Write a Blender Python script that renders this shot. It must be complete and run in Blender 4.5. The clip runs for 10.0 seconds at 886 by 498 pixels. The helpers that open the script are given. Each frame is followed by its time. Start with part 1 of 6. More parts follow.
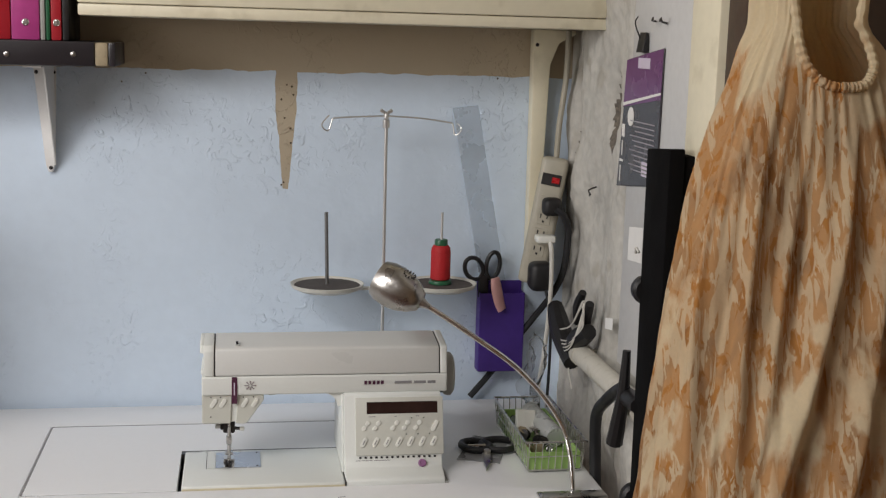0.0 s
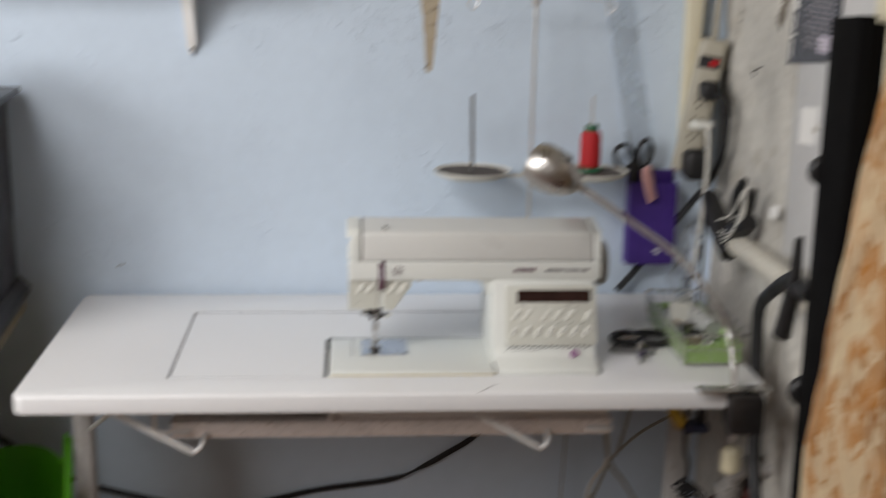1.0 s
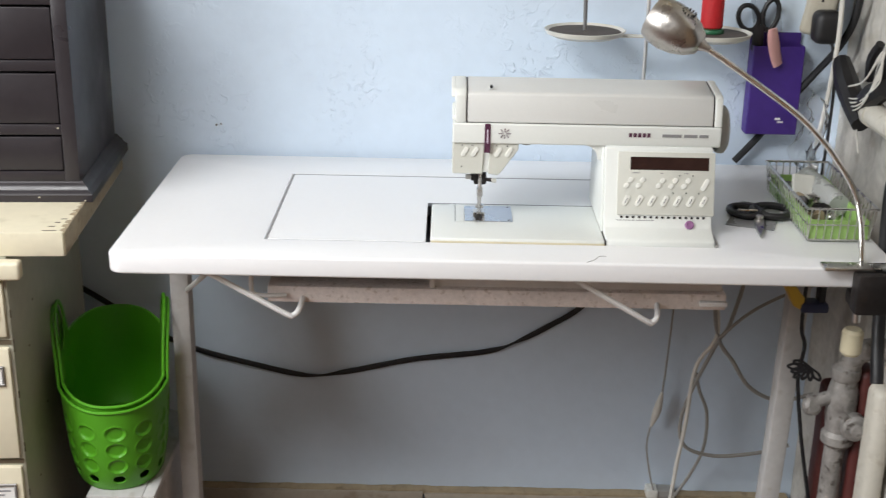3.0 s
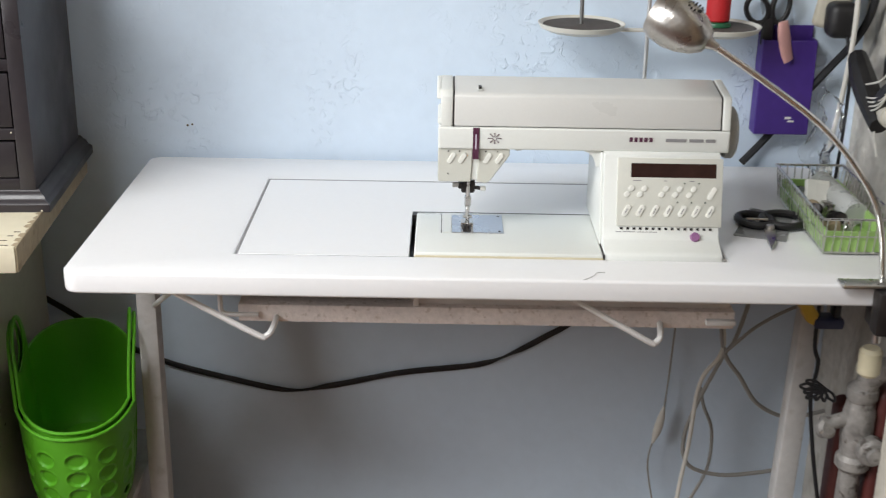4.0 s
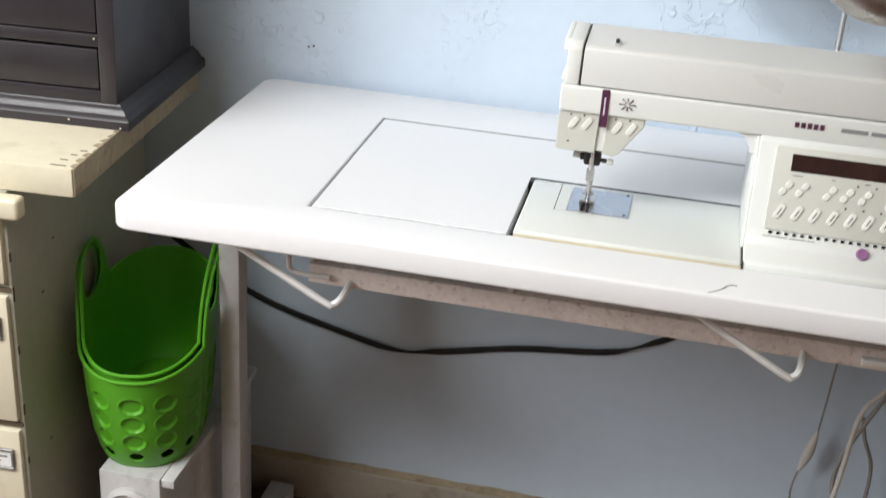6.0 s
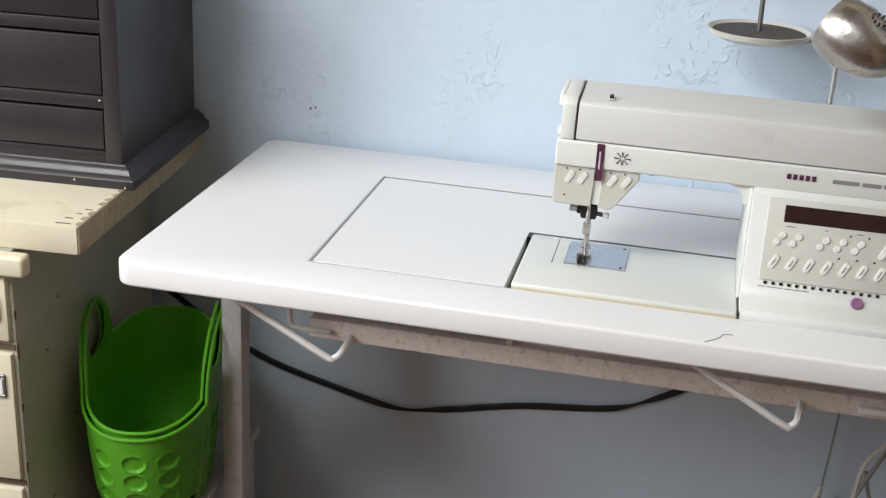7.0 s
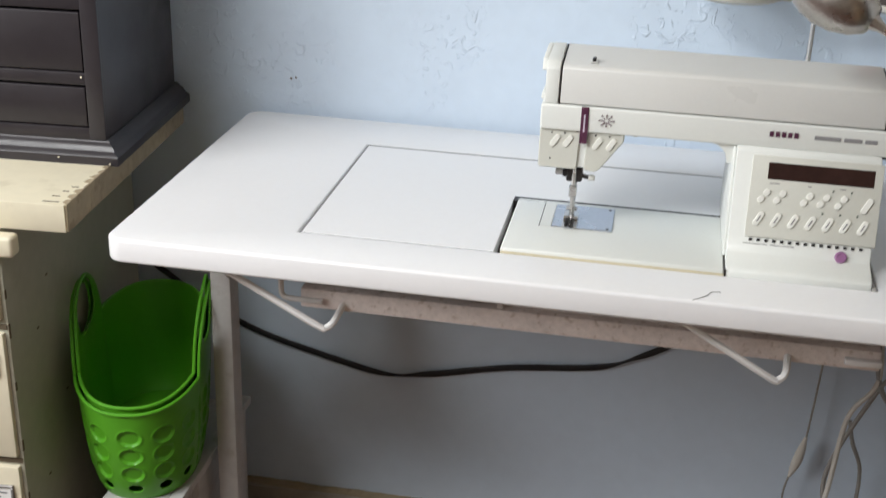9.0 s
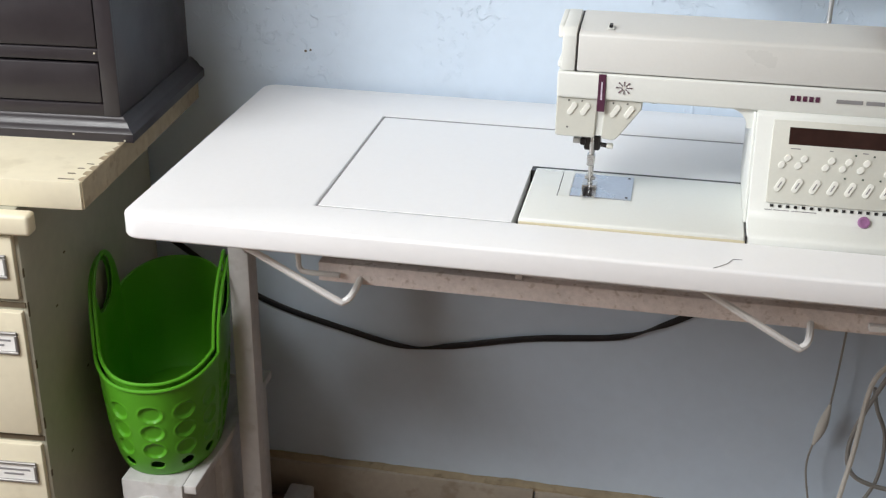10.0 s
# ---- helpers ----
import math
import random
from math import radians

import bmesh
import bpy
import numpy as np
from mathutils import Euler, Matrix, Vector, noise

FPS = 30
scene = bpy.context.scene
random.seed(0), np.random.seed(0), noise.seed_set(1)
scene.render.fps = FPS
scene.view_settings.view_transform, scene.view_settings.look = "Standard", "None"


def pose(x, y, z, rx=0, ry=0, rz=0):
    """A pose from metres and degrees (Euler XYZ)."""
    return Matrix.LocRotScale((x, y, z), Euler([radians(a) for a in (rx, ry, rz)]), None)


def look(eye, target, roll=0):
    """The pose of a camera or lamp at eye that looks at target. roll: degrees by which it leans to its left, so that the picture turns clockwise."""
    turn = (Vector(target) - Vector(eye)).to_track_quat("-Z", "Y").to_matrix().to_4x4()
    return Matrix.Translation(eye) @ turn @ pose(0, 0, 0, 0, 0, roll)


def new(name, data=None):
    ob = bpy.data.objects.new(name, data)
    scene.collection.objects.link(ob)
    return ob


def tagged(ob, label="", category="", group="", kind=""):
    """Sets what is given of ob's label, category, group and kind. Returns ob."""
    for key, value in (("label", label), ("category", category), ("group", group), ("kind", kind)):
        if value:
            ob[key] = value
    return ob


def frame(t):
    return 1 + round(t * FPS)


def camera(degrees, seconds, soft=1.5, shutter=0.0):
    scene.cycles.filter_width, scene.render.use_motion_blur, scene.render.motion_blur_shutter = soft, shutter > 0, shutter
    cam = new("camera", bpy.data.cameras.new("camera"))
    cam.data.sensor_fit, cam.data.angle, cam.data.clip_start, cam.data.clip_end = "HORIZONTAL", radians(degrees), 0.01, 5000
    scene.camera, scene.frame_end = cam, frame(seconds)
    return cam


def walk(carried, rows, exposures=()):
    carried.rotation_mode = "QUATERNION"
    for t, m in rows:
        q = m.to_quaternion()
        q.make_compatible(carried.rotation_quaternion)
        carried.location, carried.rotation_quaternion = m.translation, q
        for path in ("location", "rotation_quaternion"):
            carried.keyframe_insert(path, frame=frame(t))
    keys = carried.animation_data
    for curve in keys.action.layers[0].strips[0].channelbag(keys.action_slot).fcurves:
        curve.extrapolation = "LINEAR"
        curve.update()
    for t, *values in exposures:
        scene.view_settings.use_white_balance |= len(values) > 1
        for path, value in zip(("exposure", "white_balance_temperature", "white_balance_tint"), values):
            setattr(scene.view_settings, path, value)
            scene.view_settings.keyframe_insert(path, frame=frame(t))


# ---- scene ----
cam = camera(39.3, 10.0, soft=1.25, shutter=0.6)
PATH = [
    (0, (0.534, -2.304, 1.449), (0.862, -0.36, 1.11), 1.6),
    (0.5, (0.526, -2.293, 1.439), (0.844, -0.353, 1.074), 1.9),
    (1, (0.48, -2.224, 1.388), (0.631, -0.289, 0.906), 1.1),
    (1.5, (0.468, -2.154, 1.351), (0.444, -0.257, 0.718), 0.0),
    (2, (0.468, -2.146, 1.339), (0.434, -0.266, 0.657), 0.1),
    (2.5, (0.468, -2.145, 1.35), (0.444, -0.267, 0.663), 0.6),
    (3, (0.47, -2.143, 1.344), (0.468, -0.26, 0.67), 1.1),
    (3.2, (0.469, -2.131, 1.351), (0.491, -0.251, 0.669), 1.3),
    (4.3, (0.491, -1.914, 1.327), (0.463, -0.05, 0.603), 0.5),
    (4.5, (0.495, -1.855, 1.318), (0.351, -0.012, 0.555), -0.8),
    (5, (0.556, -1.762, 1.308), (0.299, 0.032, 0.462), 2.8),
    (5.5, (0.595, -1.727, 1.313), (0.309, 0.05, 0.441), 3.6),
    (6, (0.612, -1.716, 1.312), (0.273, 0.068, 0.476), 3.9),
    (6.2, (0.622, -1.72, 1.305), (0.281, 0.078, 0.5), 4.2),
    (7.3, (0.627, -1.74, 1.302), (0.269, 0.089, 0.575), 2.6),
    (7.5, (0.616, -1.742, 1.312), (0.286, 0.088, 0.577), 2.2),
    (8, (0.609, -1.762, 1.32), (0.319, 0.079, 0.595), 2.3),
    (8.5, (0.609, -1.761, 1.317), (0.312, 0.078, 0.589), 2.1),
    (9, (0.611, -1.75, 1.31), (0.294, 0.061, 0.523), 2.0),
    (9.5, (0.614, -1.742, 1.307), (0.279, 0.051, 0.489), 0.7),
    (10, (0.613, -1.739, 1.305), (0.267, 0.048, 0.476), 0.7),
]
walk(cam, [(t, look(eye, target, roll)) for t, eye, target, roll in PATH],
     exposures=[(0.0, -0.85, 6800, 13), (0.6, -0.84, 6800, 13), (1.1, -0.69, 6700, 12), (1.55, -0.57, 6600, 11), (2.0, -0.29, 6500, 10), (2.5, -0.09, 6500, 10), (4.3, -0.15, 6500, 10), (5.5, 0.01, 6500, 10), (7.3, -0.25, 6500, 10), (8.5, -0.29, 6500, 10), (10.0, -0.13, 6500, 10)])

# ---- light: overcast daylight from a side window and an added overhead fill ----
world = bpy.data.worlds.new("sky")
scene.world = world
world.use_nodes = True
wn = world.node_tree.nodes
sky = wn.new("ShaderNodeTexSky")
sky.sky_type, sky.sun_disc, sky.sun_elevation, sky.sun_rotation = "NISHITA", False, radians(40), radians(200)
world.node_tree.links.new(sky.outputs[0], wn["Background"].inputs[0])
wn["Background"].inputs[1].default_value = 0.12


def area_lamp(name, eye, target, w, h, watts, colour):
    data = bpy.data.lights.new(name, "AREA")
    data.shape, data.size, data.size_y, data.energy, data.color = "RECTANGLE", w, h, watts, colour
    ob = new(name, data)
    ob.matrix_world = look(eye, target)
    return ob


area_lamp("window_daylight", (-1.88, -1.90, 1.80), (0.2, -0.40, 1.05), 1.35, 1.0, 62, (0.975, 0.99, 0.99))
# added fill with no known source overhead, lifts the wall and tabletop
area_lamp("added_overhead_fill", (-0.70, -1.85, 2.47), (-0.40, -1.15, 0.6), 1.2, 0.6, 60, (0.975, 0.99, 0.99))


# ---- materials ----
def material(name, base, rough=0.5, metal=0.0, var=0.12, scale=6.0, fine=80.0, bump=0.15, dirt=None, dirt_amount=0.25,
             coat=0.0, rough_var=0.12, island=False, emit=0.0):
    m = bpy.data.materials.new(name)
    m.use_nodes = True
    nt = m.node_tree
    n, link = nt.nodes, nt.links.new
    bsdf = n["Principled BSDF"]
    co = n.new("ShaderNodeTexCoord")
    big = n.new("ShaderNodeTexNoise")
    big.inputs["Scale"].default_value, big.inputs["Detail"].default_value = scale, 6
    small = n.new("ShaderNodeTexNoise")
    small.inputs["Scale"].default_value, small.inputs["Detail"].default_value = fine, 4
    link(co.outputs["Object"], big.inputs["Vector"])
    link(co.outputs["Object"], small.inputs["Vector"])
    add = n.new("ShaderNodeMath")
    add.operation = "ADD"
    link(big.outputs["Fac"], add.inputs[0])
    link(small.outputs["Fac"], add.inputs[1])
    tone = n.new("ShaderNodeMapRange")
    tone.inputs["From Min"].default_value, tone.inputs["From Max"].default_value = 0.6, 1.4
    tone.inputs["To Min"].default_value, tone.inputs["To Max"].default_value = 1 - var, 1 + var
    link(add.outputs[0], tone.inputs["Value"])
    mul = n.new("ShaderNodeMix")
    mul.data_type, mul.blend_type = "RGBA", "MULTIPLY"
    mul.inputs[0].default_value = 1.0
    mul.inputs[6].default_value = (*base, 1)
    link(tone.outputs[0], mul.inputs[7])
    colour = mul.outputs[2]
    if dirt:
        spots = n.new("ShaderNodeTexNoise")
        spots.inputs["Scale"].default_value, spots.inputs["Detail"].default_value = scale * 3.1, 8
        link(co.outputs["Object"], spots.inputs["Vector"])
        cut = n.new("ShaderNodeMapRange")
        cut.inputs["From Min"].default_value, cut.inputs["From Max"].default_value = 0.58, 0.68
        cut.inputs["To Max"].default_value = dirt_amount
        link(spots.outputs["Fac"], cut.inputs["Value"])
        mixd = n.new("ShaderNodeMix")
        mixd.data_type = "RGBA"
        link(cut.outputs[0], mixd.inputs[0])
        link(colour, mixd.inputs[6])
        mixd.inputs[7].default_value = (*dirt, 1)
        colour = mixd.outputs[2]
    link(colour, bsdf.inputs["Base Color"])
    rr = n.new("ShaderNodeMapRange")
    rr.inputs["From Min"].default_value, rr.inputs["From Max"].default_value = 0.3, 0.7
    rr.inputs["To Min"].default_value, rr.inputs["To Max"].default_value = max(0.03, rough - rough_var), min(1, rough + rough_var)
    link(big.outputs["Fac"], rr.inputs["Value"])
    link(rr.outputs[0], bsdf.inputs["Roughness"])
    bsdf.inputs["Metallic"].default_value = metal
    if coat:
        bsdf.inputs["Coat Weight"].default_value = coat
        bsdf.inputs["Coat Roughness"].default_value = 0.25
    if bump:
        b = n.new("ShaderNodeBump")
        b.inputs["Strength"].default_value, b.inputs["Distance"].default_value = bump, 0.002
        link(add.outputs[0], b.inputs["Height"])
        link(b.outputs[0], bsdf.inputs["Normal"])
    if emit:
        bsdf.inputs["Emission Color"].default_value = (*base, 1)
        bsdf.inputs["Emission Strength"].default_value = emit
    return m


def wall_paint():
    """Pale blue paint over rough plaster, with an unpainted tan band above and a tapered tan stripe."""
    m = material("blue_wall_paint", (0.60, 0.70, 0.82), 0.62, var=0.035, scale=3.0, fine=40, bump=0.0)
    nt = m.node_tree
    n, link = nt.nodes, nt.links.new
    bsdf = n["Principled BSDF"]
    blue = bsdf.inputs["Base Color"].links[0].from_socket
    co = n.new("ShaderNodeTexCoord")
    sep = n.new("ShaderNodeSeparateXYZ")
    link(co.outputs["Object"], sep.inputs[0])
    wob = n.new("ShaderNodeTexNoise")
    wob.inputs["Scale"].default_value, wob.inputs["Detail"].default_value = 24, 5
    link(co.outputs["Object"], wob.inputs["Vector"])

    def calc(op, a, b, c=None):
        k = n.new("ShaderNodeMath")
        k.operation = op
        for i, v in enumerate((a, b, c)):
            if v is None:
                continue
            if isinstance(v, (int, float)):
                k.inputs[i].default_value = v
            else:
                link(v, k.inputs[i])
        return k.outputs[0]

    z = calc("MULTIPLY_ADD", wob.outputs["Fac"], 0.014, sep.outputs["Z"])
    band = calc("GREATER_THAN", z, 1.383)
    half = calc("MINIMUM", calc("MULTIPLY_ADD", calc("SUBTRACT", z, 1.168), 0.085, 0.0055), 0.0205)
    half = calc("MULTIPLY", half, calc("GREATER_THAN", z, 1.168))
    xw = calc("MULTIPLY_ADD", wob.outputs["Fac"], 0.010, sep.outputs["X"])
    off = calc("ABSOLUTE", calc("SUBTRACT", xw, 0.629), 0)
    stripe = calc("LESS_THAN", off, half)
    mask = calc("MAXIMUM", band, stripe)
    mix = n.new("ShaderNodeMix")
    mix.data_type = "RGBA"
    link(mask, mix.inputs[0])
    link(blue, mix.inputs[6])
    mix.inputs[7].default_value = (0.43, 0.36, 0.265, 1)
    link(mix.outputs[2], bsdf.inputs["Base Color"])
    # lumpy plaster and raised flakes
    lump = n.new("ShaderNodeTexNoise")
    lump.inputs["Scale"].default_value, lump.inputs["Detail"].default_value = 9, 4
    link(co.outputs["Object"], lump.inputs["Vector"])
    flake = n.new("ShaderNodeTexNoise")
    flake.inputs["Scale"].default_value, flake.inputs["Detail"].default_value, flake.inputs["Distortion"].default_value = 52, 4, 1.6
    link(co.outputs["Object"], flake.inputs["Vector"])
    ridge = n.new("ShaderNodeMapRange")
    ridge.inputs["From Min"].default_value, ridge.inputs["From Max"].default_value = 0.55, 0.70
    link(flake.outputs["Fac"], ridge.inputs["Value"])
    patch = n.new("ShaderNodeTexNoise")
    patch.inputs["Scale"].default_value, patch.inputs["Detail"].default_value = 4.2, 2
    link(co.outputs["Object"], patch.inputs["Vector"])
    where = n.new("ShaderNodeMapRange")
    where.inputs["From Min"].default_value, where.inputs["From Max"].default_value = 0.46, 0.60
    link(patch.outputs["Fac"], where.inputs["Value"])
    bumps = calc("MULTIPLY_ADD", calc("MULTIPLY", calc("MULTIPLY", ridge.outputs[0], where.outputs[0]), calc("GREATER_THAN", sep.outputs["Z"], 0.72)), 0.34, calc("MULTIPLY", lump.outputs["Fac"], 1.0))
    bumps = calc("MULTIPLY_ADD", mask, -0.35, bumps)
    b = n.new("ShaderNodeBump")
    b.inputs["Strength"].default_value, b.inputs["Distance"].default_value = 0.75, 0.006
    link(bumps, b.inputs["Height"])
    link(b.outputs[0], bsdf.inputs["Normal"])
    return m


M = {}
M["wall"] = wall_paint()
M["plaster"] = material("bare_patched_plaster", (0.50, 0.48, 0.44), 0.8, var=0.20, scale=6, fine=60, bump=0.7, dirt=(0.30, 0.26, 0.20), dirt_amount=0.40)
M["bare_core"] = material("exposed_brown_core", (0.14, 0.12, 0.10), 0.9, var=0.5, scale=40, fine=150, bump=1.0, dirt=(0.30, 0.25, 0.19), dirt_amount=0.7)
M["room_wall"] = material("plain_room_wall", (0.40, 0.335, 0.27), 0.8, var=0.04, scale=2)
M["ceiling"] = material("ceiling_paint", (0.50, 0.47, 0.43), 0.8, var=0.03, scale=2)
M["floor"] = material("dark_floorboards", (0.115, 0.062, 0.045), 0.45, var=0.3, scale=5, bump=0.3)
M["white_lam"] = material("white_laminate", (0.82, 0.82, 0.83), 0.32, var=0.015, scale=5, fine=150, bump=0.01, rough_var=0.03)
M["white_paint"] = material("white_painted_metal", (0.72, 0.71, 0.70), 0.42, var=0.05, scale=9, bump=0.05)
M["chipboard"] = material("painted_chipboard", (0.80, 0.73, 0.70), 0.8, var=0.14, scale=30, fine=160, bump=0.5, dirt=(0.46, 0.37, 0.31), dirt_amount=0.6)
M["cream"] = material("cream_chipped_paint", (0.74, 0.68, 0.52), 0.42, var=0.05, scale=6, fine=60, bump=0.12, dirt=(0.50, 0.44, 0.31), dirt_amount=0.35)
# cabinet cream darkened in its base colour to carry the side's shade
M["cream_shaded"] = material("cream_shaded_paint", (0.40, 0.39, 0.31), 0.55, var=0.08, scale=5, fine=60, bump=0.12)
M["raw_wood"] = material("bare_worn_edge_wood", (0.36, 0.29, 0.19), 0.7, var=0.2, scale=14, fine=70, bump=0.4, dirt=(0.17, 0.12, 0.07), dirt_amount=0.5)
M["black_paint"] = material("black_satin_paint", (0.026, 0.022, 0.026), 0.38, var=0.15, scale=8, bump=0.06)
M["machine"] = material("off_white_machine_plastic", (0.72, 0.735, 0.705), 0.36, var=0.02, scale=10, fine=300, bump=0.03)
M["machine_lid"] = material("grey_white_lid_plastic", (0.62, 0.62, 0.60), 0.38, var=0.02, scale=10, fine=300, bump=0.03)
M["panel"] = material("beige_control_panel", (0.58, 0.58, 0.525), 0.45, var=0.03, scale=14, fine=300, bump=0.02)
M["button"] = material("cream_button_plastic", (0.76, 0.76, 0.71), 0.35, var=0.03, scale=20)
M["display"] = material("dark_red_display", (0.030, 0.014, 0.012), 0.12, var=0.2, scale=20, bump=0)
M["purple"] = material("purple_plastic", (0.27, 0.12, 0.25), 0.35, var=0.06, scale=20)
M["dark_purple"] = material("dark_plum_plastic", (0.09, 0.03, 0.06), 0.3, var=0.06, scale=20)
M["chrome"] = material("polished_chrome", (0.60, 0.59, 0.58), 0.27, metal=1.0, var=0.06, scale=30, bump=0.02)
M["rod"] = material("satin_chrome_rod", (0.66, 0.65, 0.64), 0.36, metal=0.85, var=0.03, scale=30, bump=0, rough_var=0.03)
M["neck"] = material("bright_ribbed_chrome", (0.74, 0.73, 0.72), 0.2, metal=1.0, var=0.03, scale=30, bump=0.05, rough_var=0.05)
M["old_white"] = material("greyed_white_paint", (0.52, 0.51, 0.50), 0.5, var=0.10, scale=12, bump=0.1, dirt=(0.33, 0.30, 0.26), dirt_amount=0.4)
M["steel"] = material("brushed_steel", (0.47, 0.45, 0.43), 0.33, metal=1.0, var=0.16, scale=26, fine=240, bump=0.12)
M["plate"] = material("bright_steel_plate", (0.55, 0.58, 0.64), 0.3, metal=0.9, var=0.06, scale=20, fine=200, bump=0.05)
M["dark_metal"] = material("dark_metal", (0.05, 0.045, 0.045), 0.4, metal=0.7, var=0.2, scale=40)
M["black"] = material("black_plastic", (0.010, 0.009, 0.010), 0.48, var=0.15, scale=20)
M["rubber"] = material("black_cable_rubber", (0.009, 0.009, 0.011), 0.55, var=0.15, scale=30)
M["grey_cable"] = material("grey_cable", (0.30, 0.29, 0.27), 0.5, var=0.1, scale=30)
M["white_cable"] = material("off_white_cable", (0.62, 0.60, 0.55), 0.45, var=0.08, scale=30)
M["green"] = material("bright_green_plastic", (0.085, 0.335, 0.014), 0.42, var=0.05, scale=12, fine=120, bump=0.05)
M["red_thread"] = material("red_thread", (0.42, 0.008, 0.012), 0.6, var=0.15, scale=20, fine=400, bump=0.5)
M["green_spool"] = material("dark_green_spool", (0.015, 0.10, 0.045), 0.4)
M["tray"] = material("off_white_tray_plastic", (0.62, 0.60, 0.54), 0.45, var=0.04, scale=20)
M["tray_pad"] = material("dark_felt_pad", (0.075, 0.062, 0.055), 0.85, var=0.2, scale=60)
M["cloth_purple"] = material("purple_plastic_pocket", (0.055, 0.022, 0.20), 0.5, var=0.1, scale=12)
M["pink"] = material("pink_plastic", (0.80, 0.44, 0.42), 0.5, var=0.05, scale=20)
M["strip"] = material("beige_power_strip", (0.40, 0.37, 0.30), 0.45, var=0.05, scale=20)

M["skirting"] = material("cream_skirting_paint", (0.38, 0.335, 0.275), 0.55, var=0.1, scale=9, bump=0.2, dirt=(0.22, 0.17, 0.11), dirt_amount=0.5)
M["tray_white"] = material("dull_white_board", (0.72, 0.68, 0.66), 0.6, var=0.06, scale=9, bump=0.1)
M["rim"] = material("yellowed_cream_plastic", (0.60, 0.54, 0.38), 0.45, var=0.05, scale=20)
M["grey_plastic"] = material("grey_plastic", (0.34, 0.335, 0.32), 0.45, var=0.05, scale=20)
M["grey_print"] = material("grey_print", (0.24, 0.235, 0.24), 0.6, var=0.05, scale=40, bump=0)
M["green_dark"] = material("dark_indicator", (0.05, 0.075, 0.055), 0.35, var=0.1, scale=40)

M["pewter"] = material("dull_pewter", (0.26, 0.25, 0.24), 0.5, metal=0.5, var=0.1, scale=30)
M["paper"] = material("white_paper", (0.76, 0.75, 0.73), 0.8, var=0.03, scale=20, bump=0.02)
M["dirt_dark"] = material("dark_grime", (0.10, 0.075, 0.045), 0.8, var=0.2, scale=30)
M["ruler"] = material("grey_acrylic", (0.50, 0.56, 0.62), 0.3, var=0.05, scale=20, bump=0.02)
M["red_plastic"] = material("red_binder_vinyl", (0.36, 0.012, 0.022), 0.4, var=0.1, scale=15)
M["magenta"] = material("magenta_binder_vinyl", (0.42, 0.05, 0.22), 0.4, var=0.1, scale=15)
M["grey_metal"] = material("dull_grey_metal", (0.22, 0.22, 0.22), 0.4, metal=0.8, var=0.1, scale=30)

M["board_white"] = material("pale_grey_board", (0.56, 0.555, 0.55), 0.5, var=0.06, scale=5, bump=0.08)
M["brown_post"] = material("dark_brown_wood", (0.055, 0.032, 0.020), 0.5, var=0.25, scale=12, bump=0.2)
M["packet_dark"] = material("charcoal_glossy_card", (0.05, 0.046, 0.053), 0.25, var=0.1, scale=20, bump=0.05)
M["packet_purple"] = material("purple_glossy_card", (0.16, 0.06, 0.17), 0.25, var=0.1, scale=20, bump=0.05)
M["packet_print"] = material("light_print", (0.30, 0.28, 0.31), 0.5, var=0.1, scale=40)
M["lilac"] = material("lilac_print", (0.62, 0.55, 0.66), 0.4, var=0.05, scale=40)
M["red_lit"] = material("lit_red_switch", (0.42, 0.010, 0.014), 0.3, var=0.25, scale=60, emit=0.10)
M["pipe_cream"] = material("cream_pipe_paint", (0.58, 0.55, 0.48), 0.45, var=0.08, scale=14, bump=0.15, dirt=(0.36, 0.31, 0.24), dirt_amount=0.4)
M["black_matte"] = material("matte_black_metal", (0.0025, 0.0022, 0.0025), 0.9, var=0.2, scale=10)
M["pale_green"] = material("pale_green_plastic", (0.33, 0.52, 0.16), 0.4, var=0.06, scale=20)
M["clear_plastic"] = material("cloudy_plastic", (0.60, 0.61, 0.60), 0.3, var=0.05, scale=30)
M["clear_film"] = material("clear_plastic_film", (0.84, 0.85, 0.86), 0.16, var=0.05, scale=30)
M["clear_grey"] = material("grey_plastic_sheet", (0.40, 0.40, 0.41), 0.3, var=0.06, scale=20)
M["old_metal"] = material("weathered_grey_metal", (0.30, 0.285, 0.27), 0.55, metal=0.3, var=0.4, scale=22, bump=0.9, dirt=(0.07, 0.055, 0.045), dirt_amount=0.85)
M["rust_red"] = material("dark_red_brown_paint", (0.10, 0.025, 0.022), 0.5, var=0.2, scale=15, bump=0.2)
M["yellow"] = material("yellow_plastic", (0.62, 0.40, 0.04), 0.4, var=0.08, scale=20)
M["navy"] = material("navy_plastic", (0.02, 0.025, 0.07), 0.4, var=0.1, scale=20)
for key, amount in (("clear_film", 0.97), ("clear_plastic", 0.35), ("clear_grey", 0.45), ("ruler", 0.40)):
    M[key].node_tree.nodes["Principled BSDF"].inputs["Transmission Weight"].default_value = amount
    M[key].node_tree.nodes["Principled BSDF"].inputs["IOR"].default_value = 1.08


